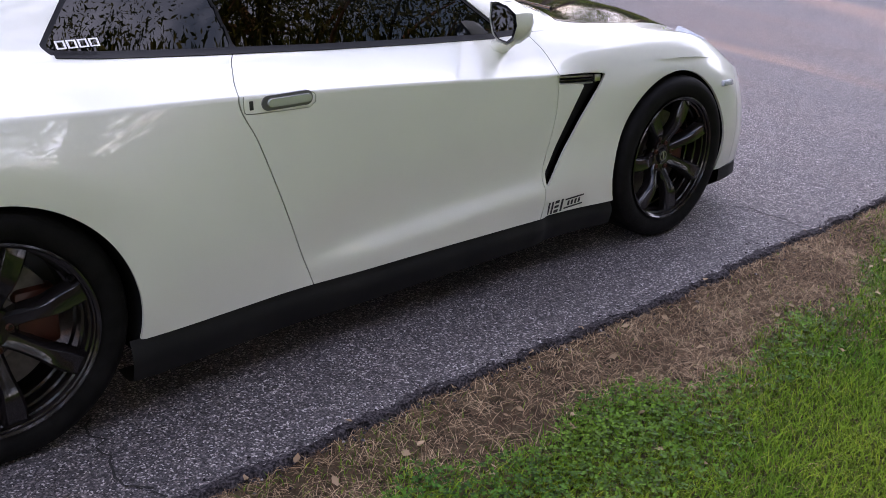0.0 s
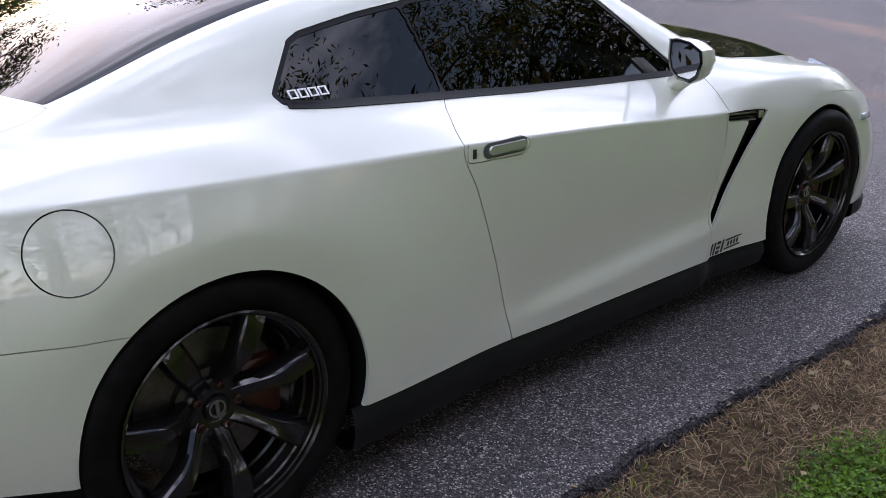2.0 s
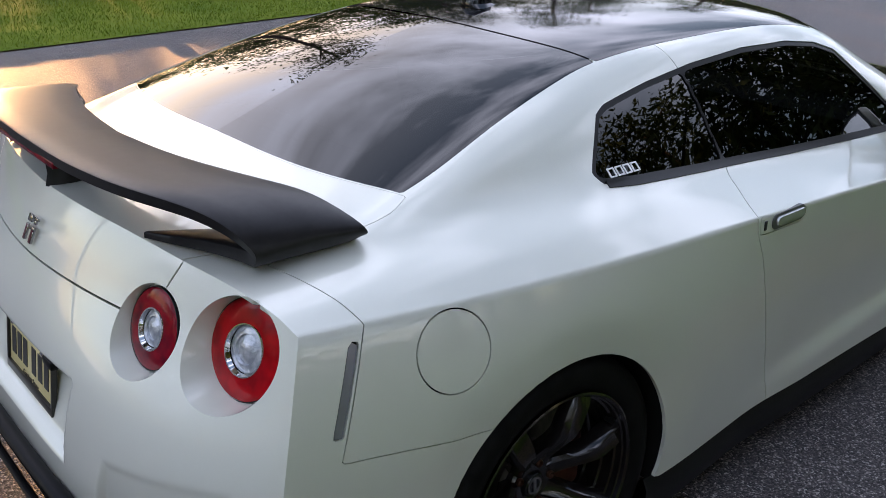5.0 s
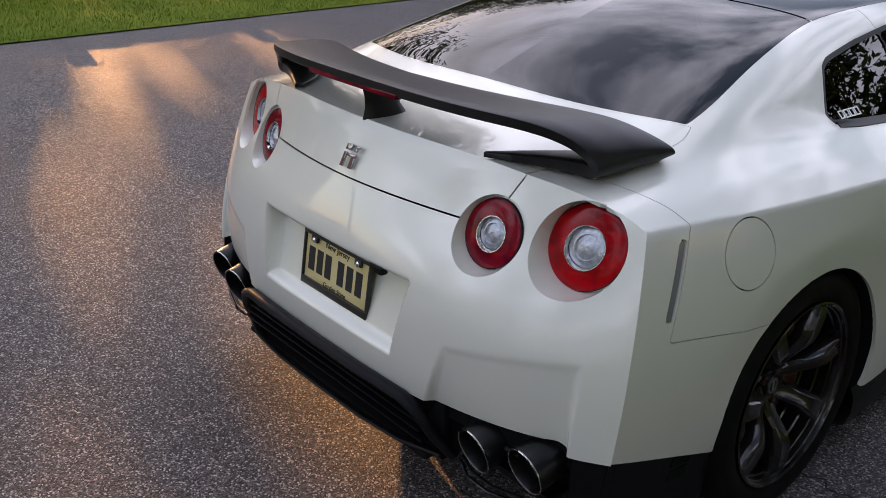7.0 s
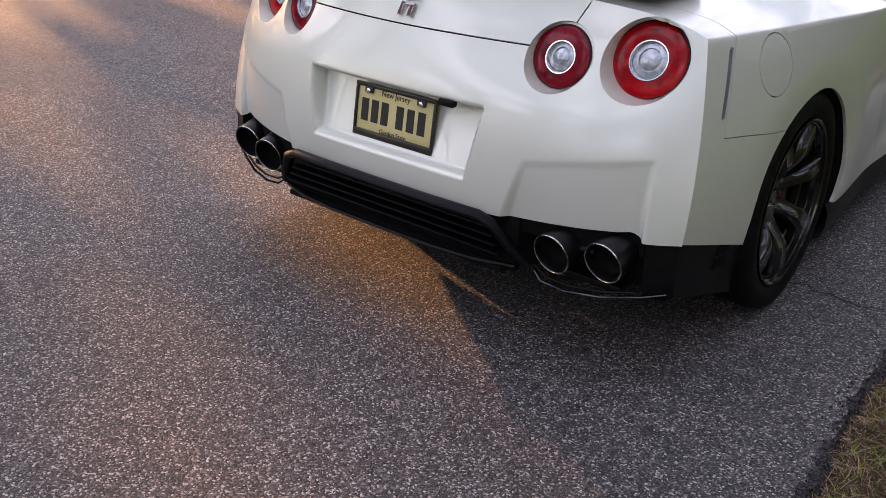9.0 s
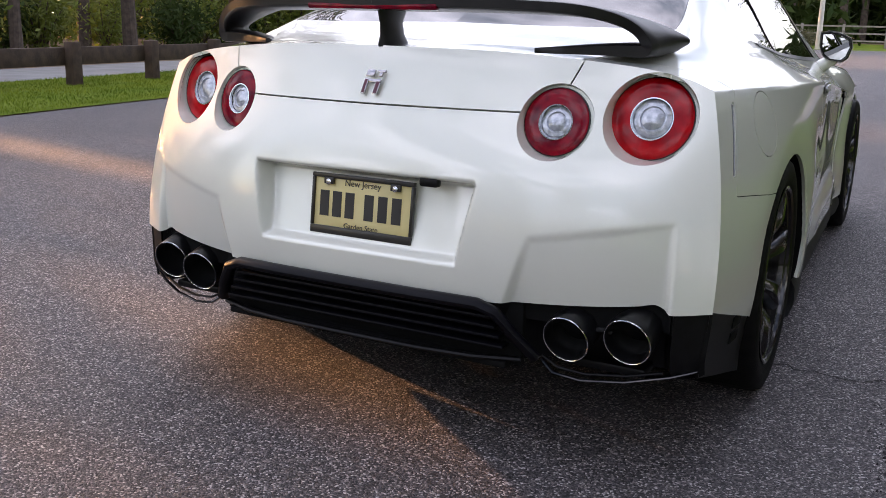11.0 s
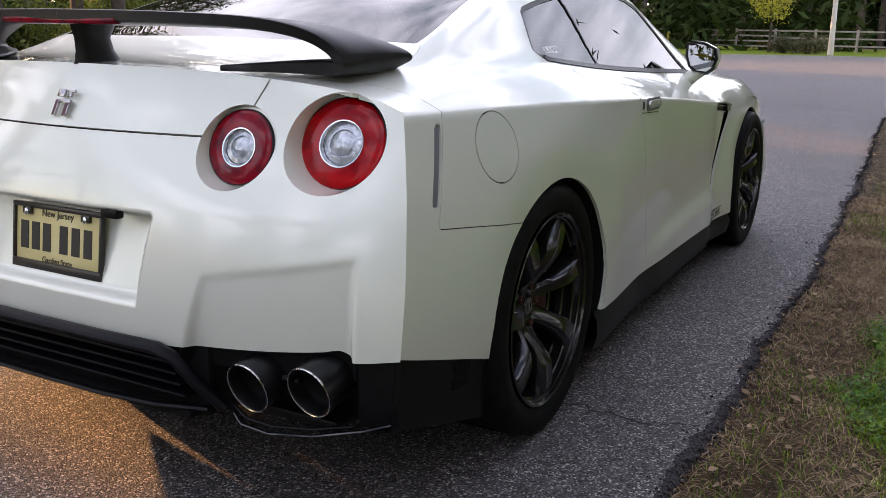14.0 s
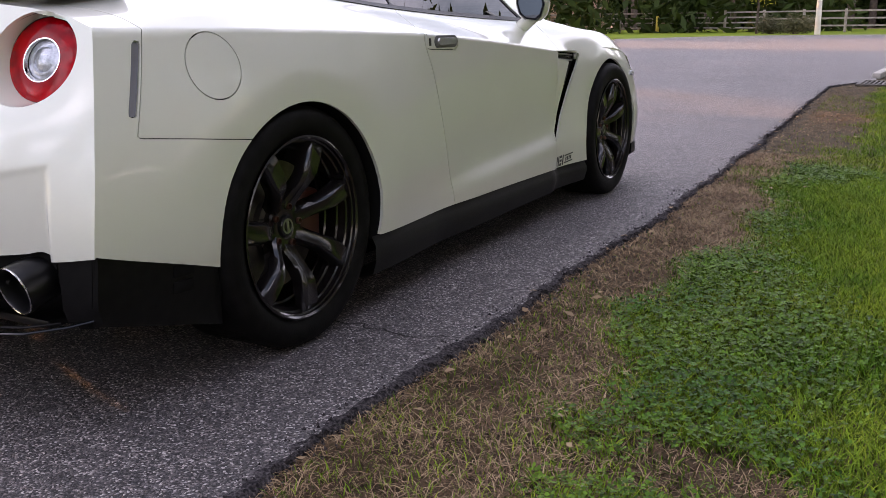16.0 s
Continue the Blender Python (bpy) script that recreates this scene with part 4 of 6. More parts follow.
for i in range(len(xs_) - 1):
    for j in range(nb - 1):
        a = i * nb + j
        ff.append((a, a + 1, a + nb + 1, a + nb))
raw("rear_valance", vv, ff, BLACK_SATIN, car, "black rear diffuser valance", smooth=True)
for s in (1, -1):
    vv, ff = [], []
    for y in np.linspace(-2.100, -1.73, 24):
        zt_ = 0.428 - 0.30 * (y + 2.10)
        zb_ = 0.250 - 0.270 * (y + 2.10)
        for j, z in enumerate((zt_, max(zb_ + .06, zb_ + .02), zb_ + .005, zb_)):
            vv.append((s * (float(side_x(np.array(y), np.array(max(min(z, .42), .24)))) - .006 - .03 * (j == 3)), y, z))
    for i in range(23):
        for j in range(3):
            a = i * 4 + j
            q = (a, a + 1, a + 5, a + 4)
            ff.append(q if s < 0 else q[::-1])
    raw("valance_side", vv, ff, BLACK_SATIN, car, "", smooth=True)
    for z in (.292, .335):
        bm = bmesh.new()
        cuboid(bm, (-.030, -.016, -.004), (.030, .016, .003), Matrix.Scale(s, 4, (1, 0, 0)) @ on_side(-1.86, z, -0.006), 0.003)
        part("side_vent", bm, GAP, car, "small black side vent")
    vv, ff = [], []
    cols = [(0, u) for u in np.linspace(0, 1, 10)] + [(1, u) for u in np.linspace(.08, 1, 10)]
    for side_, u in cols:
        for j in range(6):
            zt_ = float(white_low(.87)) + .014
            z = zt_ - (zt_ - (.252, .262)[side_ == 0]) * j / 5
            zz_ = np.array(min(max(z, .31), .42))
            cx_, cy_ = float(corner_x(zz_)), float(corner_y(zz_))
            if side_ == 0:
                x = .795 + (cx_ - .795) * u
                y = float(stern(np.array(x), zz_)) + .009
                y += .05 * (1 - float(smoothstep(0, .22, np.array(u))))
            else:
                y = cy_ + (-2.05 - cy_) * u
                x = float(side_x(np.array(y), zz_)) - .009
            if j == 5:
                y += .012 * (1 - side_)
                x -= .012 * side_
            vv.append((s * x, y, z))
    for i in range(len(cols) - 1):
        for j in range(5):
            a = i * 6 + j
            q = (a, a + 1, a + 7, a + 6)
            ff.append(q if s > 0 else q[::-1])
    raw("valance_corner", vv, ff, BLACK_SATIN, car, "", smooth=True)
DIFFUSER = plain("black_diffuser_paint", (0.003, 0.003, 0.005), 0.40, spec=0.13)
bm = bmesh.new()
cuboid(bm, (-.47, -2.218, .242), (.47, -2.196, .408), None, 0.004)
part("diffuser_back", bm, GAP, car)
# centre frame, slats and lower lips
bm = bmesh.new()
tube(bm, [(-.50, -2.205, .268), (-.455, -2.245, .33), (-.415, -2.268, .385), (-.37, -2.276, .402), (-.2, -2.283, .402), (0, -2.285, .402), (.2, -2.283, .402), (.37, -2.276, .402), (.415, -2.268, .385), (.455, -2.245, .33), (.50, -2.205, .268)], 0.020, 10, 0.75)
part("diffuser_frame", bm, DIFFUSER, car, "black diffuser frame")
for k in range(4):
    bm = bmesh.new()
    z = .368 - k * .024
    hw = .40 + .012 * k
    cuboid(bm, (-hw, -2.262, z - .004), (hw, -2.21, z + .004), None, 0.003)
    part("diffuser_slat", bm, DIFFUSER, car, "black diffuser slat")
bm = bmesh.new()
tube(bm, [(-.47, -2.222, .262), (-.35, -2.262, .262), (-.2, -2.278, .262), (0, -2.28, .262), (.2, -2.278, .262), (.35, -2.262, .262), (.47, -2.222, .262)], 0.011, 8, 0.6)
part("diffuser_lip", bm, BLACK_SATIN, car, "black diffuser lip")
bm = bmesh.new()
cuboid(bm, (-.44, -2.25, .238), (.44, -1.60, .256), None, 0.006)
part("underbody_tray", bm, GAP, car)
for s in (1, -1):
    bm = bmesh.new()
    tube(bm, [(s * .515, -2.195, .262), (s * .55, -2.205, .238), (s * .62, -2.200, .230), (s * .72, -2.172, .236), (s * .82, -2.128, .254), (s * .885, -2.09, .272)], 0.005, 8, 0.7)
    part("lower_lip", bm, BLACK_GLOSS, car, "thin glossy lower lip")
    bm = bmesh.new()
    tube(bm, [(s * .515, -2.19, .272), (s * .56, -2.198, .252), (s * .63, -2.192, .246), (s * .72, -2.166, .250), (s * .80, -2.13, .262)], 0.005, 8, 0.7)
    part("lower_trim", bm, BLACK_SATIN, car)
    bm = bmesh.new()
    cuboid(bm, (min(s * .54, s * .76), -2.135, .240), (max(s * .54, s * .76), -1.90, .262), None, 0.006)
    part("valance_floor", bm, BLACK_SATIN, car)
    for cx, cy, cz in ((.726, -2.186, .344), (.583, -2.216, .334)):
        m = Matrix.Translation((s * cx, cy, cz)) @ Matrix.Scale(1.10, 4) @ Euler((radians(105), 0, radians(s * -6))).to_matrix().to_4x4()
        bm = bmesh.new()
        lathe(bm, [(.0505, -.16), (.0540, -.02), (.0550, .0), (.0540, .004), (.0505, .004), (.0490, .0), (.047, -.03)], 40, m)
        tip = part("exhaust_tip", bm, plain("dark_chrome_pipe", (.010, .010, .011), .32, .5), car, "round dark chrome exhaust tip with bright rim")
        bm = bmesh.new()
        lathe(bm, [(.0542, .001), (.0550, .0048), (.0538, .0060), (.0522, .0050), (.0518, .001)], 40, m)
        part("bright_rim", bm, plain("polished_rim", (.55, .55, .56), .12, 1.0), tip, "thin bright rim")
        bm = bmesh.new()
        lathe(bm, [(.0485, -.012), (.0465, -.06), (.0440, -.18), (.001, -.185)], 40, m)
        part("pipe_bore", bm, MATTE_BLACK, tip, "matte black inside of the pipe")
    bm = bmesh.new()
    tube(bm, [(s * .632, -2.17, .352), (s * .655, -2.175, .358), (s * .68, -2.165, .352)], .006, 8)
    part("exhaust_hook", bm, MATTE_BLACK, car)

# ---- wing ----
wing = tagged(new("rear_wing"), "black rear wing with red brake lamp")
wing.parent = car
path = [(0.0, 1.104, -2.175, -1.955), (.20, 1.104, -2.170, -1.94), (.38, 1.102, -2.145, -1.90), (.50, 1.098, -2.105, -1.86), (.575, 1.086, -2.06, -1.82), (.628, 1.066, -2.025, -1.795), (.655, 1.040, -2.0, -1.775), (.662, 1.018, -1.985, -1.765),
        (.650, 1.010, -1.985, -1.775), (.615, 1.011, -1.995, -1.81), (.55, 1.010, -2.02, -1.88), (.48, 1.007, -2.055, -1.96), (.415, 1.004, -2.085, -2.06)]


def densify(p, n):
    t = np.linspace(0, 1, len(p))
    cols = [flow(t * 3, [q[i] for q in p], 0.06) for i in range(4)]
    return [tuple(float(c(u * 3)) for c in cols) for u in np.linspace(0, 1, n)]


foil = [(0, -.55), (0, .95), (.02, 1.08), (.25, 1.05), (.6, 1.0), (.88, .75), (1, .2), (.97, -.25), (.7, -.75), (.4, -1.0), (.1, -.95), (.02, -.75)]
for s in (1, -1):
    pts = densify(path, 72)
    vv, ff = [], []
    for i, (x, z, te, le) in enumerate(pts):
        a, b = pts[max(i - 1, 0)], pts[min(i + 1, len(pts) - 1)]
        nx, nz = -(b[1] - a[1]), b[0] - a[0]
        ln = math.hypot(nx, nz) or 1
        nx, nz = nx / ln, nz / ln
        u = i / (len(pts) - 1)
        th = float(np.interp(u, [0, .5, .62, .78, 1.0], [.014, .014, .019, .016, .006]))
        tilt_ = 0.016 * max(0, 1 - u * 2)
        # the outer edge of the end plate runs out to a point ahead
        reach = 0.055 * math.exp(-((u - 0.52) / 0.10) ** 2)
        for c, h in foil:
            y = te + (le - te) * c
            dx = reach * c * c
            vv.append((s * (x + nx * h * th + dx), y, z + nz * h * th + tilt_ * (0.5 - c)))
    nf = len(foil)
    for i in range(len(pts) - 1):
        for j in range(nf):
            q = (i * nf + j, i * nf + (j + 1) % nf, (i + 1) * nf + (j + 1) % nf, (i + 1) * nf + j)
            ff.append(q if s < 0 else q[::-1])
    ff.append(tuple(range((len(pts) - 1) * nf, len(pts) * nf)))
    raw("wing_half", vv, ff, WING_MAT, wing, "", smooth=True)
vv, ff = [], []
for z, hw, y0_, y1_ in ((1.0, .022, -2.135, -1.985), (1.03, .016, -2.128, -2.01), (1.06, .015, -2.130, -2.02), (1.095, .020, -2.14, -2.0)):
    for k in range(14):
        t = 2 * math.pi * k / 14
        vv.append((hw * math.sin(t), (y0_ + y1_) / 2 + (y1_ - y0_) / 2 * math.cos(t), z))
for i in range(3):
    for k in range(14):
        ff.append((i * 14 + k, (i + 1) * 14 + k, (i + 1) * 14 + (k + 1) % 14, i * 14 + (k + 1) % 14))
raw("wing_stand", vv, ff, WING_MAT, wing, "", smooth=True)
bm = bmesh.new()
cuboid(bm, (-.20, -2.1735, 1.093), (.185, -2.150, 1.108), None, 0.004)
part("brake_lamp", bm, DARK_RED, wing, "dark red high brake lamp")

# ---- wheels ----
def wheel(x, y, front):
    wh = tagged(new("wheel"), "dark gunmetal seven-spoke wheel with black tyre")
    wh.parent = car
    s = 1 if x > 0 else -1
    base = Matrix.Translation((x, y, HUB_Z)) @ Euler((0, radians(90 * s), 0)).to_matrix().to_4x4() @ Euler((0, 0, radians(11 if front else 6))).to_matrix().to_4x4()
    R = 0.3525
    wd = 0.125 if front else 0.140
    bm = bmesh.new()
    lathe(bm, [(.262, -wd * 2 + .02), (.30, -wd * 2), (.338, -wd * 2 + .01), (R, -wd * 2 + .035), (R, -.030), (R - .006, -.014), (.338, -.002), (.320, .004), (.300, .004), (.282, .0), (.264, -.010), (.258, -.02)], 96, base)
    part("tyre", bm, RUBBER, wh, "black low-profile tyre")
    bm = bmesh.new()
    for k in range(64):
        t = 2 * math.pi * k / 64
        cuboid(bm, (-.003, R - .016, -.20), (.003, R + .0004, -.045), base @ Euler((0, 0, t)).to_matrix().to_4x4() @ Euler((0, 0.0, 0)).to_matrix().to_4x4())
    part("tread", bm, RUBBER, wh)
    bm = bmesh.new()
    lathe(bm, [(.266, -.004), (.268, -.0), (.263, .002), (.2575, -.003), (.2565, -.012), (.2525, -.015), (.2510, -.030), (.2455, -.033), (.2440, -.060), (.2380, -.064), (.2370, -.10), (.2310, -.104), (.230, -.20), (.245, -.235)], 96, base)
    part("rim", bm, WHEEL, wh, "dark gunmetal rim")
    hub_d = -.078 if not front else -.062
    # spokes: curved, raised along one edge
    for k in range(7):
        m = base @ Euler((0, 0, 2 * math.pi * k / 7)).to_matrix().to_4x4()
        bm = bmesh.new()
        rows = []
        for i in range(17):
            u = i / 16
            rad = .050 + .200 * u
            lift = float(smoothstep(-0.08, 0.62, np.array(u)))
            depth = hub_d + .002 + (-.009 - hub_d) * lift - .012 * max(0.0, u - .9) * 10 * .5
            half_w = .0235 - .0055 * math.sin(min(1, u * 1.5) * math.pi) + .0060 * u
            skew = .004 * math.sin(u * math.pi)
            th = .056 - .016 * u
            row = [(-half_w - .006, -th), (-half_w - .0035, -.0125), (-half_w + .0055, -.0010), (-half_w * .30, -.0034), (half_w * .35, -.0034), (half_w - .0055, -.0010), (half_w + .0035, -.0125), (half_w + .006, -th)]
            rows.append([bm.verts.new(m @ Vector((rad, a + skew, depth + b))) for a, b in row])
        for a, b in zip(rows, rows[1:]):
            for j in range(7):
                bm.faces.new((a[j], a[j + 1], b[j + 1], b[j])[::-1])
        part("spoke", bm, WHEEL, wh)
    bm = bmesh.new()
    lathe(bm, [(.078, hub_d - .03), (.076, hub_d - .004), (.070, hub_d + .002), (.040, hub_d + .004), (.034, hub_d + .001)], 48, base)
    part("hub", bm, WHEEL, wh)
    bm = bmesh.new()
    lathe(bm, [(.033, hub_d), (.031, hub_d + .008), (.028, hub_d + .010), (.025, hub_d + .008), (.001, hub_d + .009)], 32, base)
    part("centre_cap", bm, BLACK_GLOSS, wh, "dark centre cap with silver ring")
    bm = bmesh.new()
    lathe(bm, [(.0225, hub_d + .008), (.0225, hub_d + .0105), (.018, hub_d + .0105), (.018, hub_d + .008)], 32, base)
    cuboid(bm, (-.020, -.0045, hub_d + .008), (.020, .0045, hub_d + .011), base)
    part("cap_ring", bm, STEEL, wh, "silver cap ring")
    for k in range(5):
        t = 2 * math.pi * k / 5 + 0.3
        mm = base @ Matrix.Translation((.057 * math.cos(t), .057 * math.sin(t), 0))
        bm = bmesh.new()
        lathe(bm, [(.0105, hub_d), (.0105, hub_d + .010), (.0085, hub_d + .012), (.0065, hub_d + .004), (.001, hub_d + .004)], 12, mm)
        part("wheel_nut", bm, BRONZE, wh, "copper-coloured wheel nut")
    bm = bmesh.new()
    lathe(bm, [(.190, -.112), (.190, -.118), (.10, -.118), (.098, -.098), (.06, -.098), (.06, -.118)], 64, base)
    lathe(bm, [(.190, -.150), (.190, -.112), (.11, -.112), (.11, -.150)], 64, base)
    part("brake_disc", bm, DISC, wh, "iron brake disc")
    bm = bmesh.new()
    yy = .13
    cuboid(bm, (-.085, -.05, -.155), (.085, .062, -.088), Matrix.Translation((x, y + yy, HUB_Z)) @ Euler((0, radians(90 * s), 0)).to_matrix().to_4x4(), 0.018)
    part("brake_caliper", bm, BRAKE, wh, "orange brake caliper")
    bm = bmesh.new()
    cuboid(bm, (-.004, .235, -.045), (.004, .250, -.020), base @ Euler((0, 0, 0.4)).to_matrix().to_4x4(), 0.002)
    part("valve", bm, RUBBER, wh)
    return wh


for x_, y_, fr_ in ((.945, AXLE_R, False), (-.945, AXLE_R, False), (.928, AXLE_F, True), (-.928, AXLE_F, True)):
    wheel(x_, y_, fr_)

# ---- mirrors, antenna, wipers' cowl, cabin ----
for s in (1, -1):
    bm = bmesh.new()
    rows = []
    prof = [(.802, 1.058), (.838, 1.064), (.885, 1.058), (.932, 1.035), (.942, .995), (.926, .945), (.900, .925), (.850, .930), (.818, .955), (.802, 1.0)]
    cxm, czm = .870, .995
    for y, k in ((.380, 1.0), (.40, 1.02), (.44, .98), (.47, .86), (.49, .62), (.50, .25)):
        rows.append([bm.verts.new((s * (cxm + (px - cxm) * k), y - .02 * (px - .8), czm + (pz - czm) * k)) for px, pz in prof])
    for a, b in zip(rows, rows[1:]):
        for j in range(len(prof)):
            q = (a[j], a[(j + 1) % 10], b[(j + 1) % 10], b[j])
            bm.faces.new(q if s > 0 else q[::-1])
    bm.faces.new(rows[-1])
    bmesh.ops.recalc_face_normals(bm, faces=bm.faces[:])
    mi = part("door_mirror", bm, PAINT, car, "pearl white door mirror")
    bm = bmesh.new()
    vs_ = [bm.verts.new((s * (cxm + (px - cxm) * .93), .384 - .02 * (px - .8), czm + (pz - czm) * .93)) for px, pz in prof]
    bm.faces.new(vs_)
    part("mirror_rim", bm, BLACK_GLOSS, mi, smooth=False)
    bm = bmesh.new()
    vs_ = [bm.verts.new((s * (cxm + (px - cxm) * .82), .3815 - .02 * (px - .8), czm + (pz - czm) * .82)) for px, pz in prof]
    bm.faces.new(vs_ if s < 0 else vs_[::-1])
    part("mirror_glass", bm, plain("mirror_silver", (.85, .86, .88), .01, 1.0), mi, "mirror glass", smooth=False)
    bm = bmesh.new()
    tube(bm, [(s * .80, .43, .895), (s * .83, .43, .918), (s * .87, .43, .945)], lambda u: .045 - .008 * u, 14, 0.7)
    part("mirror_stalk", bm, PAINT, mi)
bm = bmesh.new()
cuboid(bm, (-.042, -.86, 1.295), (.042, -.75, 1.338), None, 0.016)
for v in bm.verts:
    if v.co.z > 1.315:
        v.co.x *= 0.55
        v.co.y = -.82 + (v.co.y + .805) * 0.75
part("roof_antenna", bm, BLACK_GLOSS, car, "small black roof antenna")
bm = bmesh.new()
tube(bm, [(-.68, .80, .93), (-.45, .90, .945), (0, .965, .955), (.45, .90, .945), (.68, .80, .93)], .03, 8, 0.4)
part("cowl", bm, BLACK_SATIN, car, "black windscreen cowl")
for x0 in (-.35, .2):
    bm = bmesh.new()
    tube(bm, [(x0, .93, .975), (x0 + .25, .89, .985), (x0 + .48, .82, .99)], .007, 6)
    part("wiper", bm, BLACK_SATIN, car, "black wiper")
bm = bmesh.new()
cuboid(bm, (-.72, -1.55, .30), (.72, .9, .50), None, 0.05)
cuboid(bm, (-.70, -1.62, .50), (.70, -1.25, .95), None, 0.05)
cuboid(bm, (-.72, .52, .50), (.72, .92, .90), None, 0.06)
part("cabin_floor", bm, CABIN, car)
for s in (1, -1):
    bm = bmesh.new()
    cuboid(bm, (s * .37 - .25, -.45, .46), (s * .37 + .25, .10, .62), None, 0.06)
    cuboid(bm, (-.25, -.09, 0), (.25, .09, .52), Matrix.Translation((s * .37, -.48, .56)) @ Euler((radians(12), 0, 0)).to_matrix().to_4x4(), 0.07)
    cuboid(bm, (-.13, -.06, .50), (.13, .06, .66), Matrix.Translation((s * .37, -.49, .56)) @ Euler((radians(10), 0, 0)).to_matrix().to_4x4(), 0.045)
    part("front_seat", bm, CABIN, car, "black leather front seat")
    bm = bmesh.new()
    cuboid(bm, (s * .32 - .22, -1.28, .46), (s * .32 + .22, -.85, .62), None, 0.06)
    cuboid(bm, (s * .32 - .22, -1.38, .56), (s * .32 + .22, -1.24, .98), None, 0.05)
    part("rear_seat", bm, CABIN, car, "black leather rear seat")
bm = bmesh.new()
R_ = Matrix.Translation((-.37, .28, .83)) @ Euler((radians(65), 0, 0)).to_matrix().to_4x4()
for k in range(28):
    t0, t1 = 2 * math.pi * k / 28, 2 * math.pi * (k + 1) / 28
    tube(bm, [R_ @ Vector((.185 * math.cos(t0), .185 * math.sin(t0), 0)), R_ @ Vector((.185 * math.cos(t1), .185 * math.sin(t1), 0))], .016, 8)
cuboid(bm, (-.18, -.02, -.01), (.18, .02, .01), R_, .005)
cuboid(bm, (-.06, -.06, -.02), (.06, .05, .02), R_, .015)
part("steering_wheel", bm, CABIN, car, "black steering wheel")
bm = bmesh.new()
cuboid(bm, (-.86, -1.02, .16), (.86, 1.02, .26), None, 0.03)
cuboid(bm, (-.60, -1.98, .24), (.60, -1.02, .30), None, 0.02)
cuboid(bm, (-.60, 1.02, .20), (.60, 1.98, .28), None, 0.02)
part("underbody", bm, GAP, car)

# the tail sits a touch askew
for ob in list(car.children_recursive):
    if ob.type == 'MESH':
        co = np.empty(len(ob.data.vertices) * 3)
        ob.data.vertices.foreach_get("co", co)
        co = co.reshape(-1, 3)
        if co[:, 1].min() < -1.76:
            k = smoothstep(-1.76, -2.08, co[:, 1])
            co[:, 1] -= 0.024 * co[:, 0] * k
            co[:, 0] += 0.018 * k * smoothstep(0.2, 0.8, -co[:, 0])
            ob.data.vertices.foreach_set("co", co.ravel())
            ob.data.update()


# ---- ground, road and lawns ----
def wave(*k):
    """A cheap smooth noise over the plane, about -1 to 1."""
    rs = np.random.RandomState(k[0])
    a = rs.uniform(-1, 1, (7, 2)) * np.array([0.4, 0.7, 1.2, 2.0, 3.3, 5.2, 8.0])[:, None] * k[1]
    p = rs.uniform(0, 6.28, 7)
    am = np.array([1, .8, .6, .5, .4, .3, .25])
    return lambda x, y: sum(am[i] * np.sin(a[i, 0] * x + a[i, 1] * y + p[i]) for i in range(7)) / 2.2


edge_noise, patch_noise, lump_noise = wave(3, 2.6), wave(5, 1.0), wave(8, 2.0)


def verge(y):
    """x of the road's ragged edge beside the lawn."""
    y = np.asarray(y, float)
    return 1.335 - 0.042 * np.clip(y - 1.0, 0, 10) + 0.45 * smoothstep(10.4, 12.4, y) - 0.035 * np.maximum(y - 12.4, 0) + 0.020 * edge_noise(y * 0 + 2.0, y * 1.7) + 0.013 * edge_noise(y * 0 + 5.0, y * 9)


GRASS_SOIL = dull(varied("lawn_soil", (0.066, 0.120, 0.010), (0.110, 0.155, 0.018), 3.0, 0.9, 0.6, 60, contrast=(0.45, 0.68)), 0.1)
DRY_SOIL = dull(varied("dry_verge_soil", (0.030, 0.022, 0.013), (0.085, 0.063, 0.036), 14.0, 0.9, 0.8, 70), 0.1)
LITTER = varied("leaf_litter", (0.10, 0.055, 0.03), (0.16, 0.10, 0.055), 2.5, 0.95, 0.8, 25)
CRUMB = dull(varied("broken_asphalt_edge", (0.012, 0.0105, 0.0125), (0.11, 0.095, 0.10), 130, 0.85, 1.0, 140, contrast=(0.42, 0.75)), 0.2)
BLADE = dull(varied("green_grass", (0.075, 0.195, 0.010), (0.20, 0.31, 0.020), 1.4, 0.7, random_shade=0.85), 0.12)
LUSH = dull(varied("dark_green_clover", (0.034, 0.120, 0.007), (0.105, 0.210, 0.013), 2.0, 0.55, random_shade=0.9), 0.14)
STRAW = dull(varied("dry_straw", (0.23, 0.155, 0.092), (0.38, 0.275, 0.17), 3.0, 0.8, random_shade=0.5), 0.15)
THATCH = dull(varied("dead_grass_thatch", (0.066, 0.039, 0.023), (0.190, 0.122, 0.072), 3.0, 0.85, random_shade=0.6), 0.12)
PALE_BLADE = dull(varied("yellow_green_grass", (0.15, 0.235, 0.015), (0.26, 0.31, 0.03), 1.4, 0.7, random_shade=0.35), 0.12)
FAR_LAWN = dull(varied("far_lawn", (0.085, 0.140, 0.010), (0.16, 0.20, 0.018), 0.8, 0.9, 0.6, 30), 0.1)
BARK = varied("pine_bark", (0.045, 0.032, 0.024), (0.09, 0.065, 0.05), 6, 0.95, 1.0, 18)
NEEDLES = leafy(dull(varied("pine_needles", (0.022, 0.042, 0.010), (0.048, 0.070, 0.016), 0.6, 0.7, random_shade=0.4), 0.15), 0.25)
LEAVES = leafy(varied("spring_leaves", (0.10, 0.15, 0.02), (0.20, 0.22, 0.03), 0.7, 0.6, random_shade=0.4))
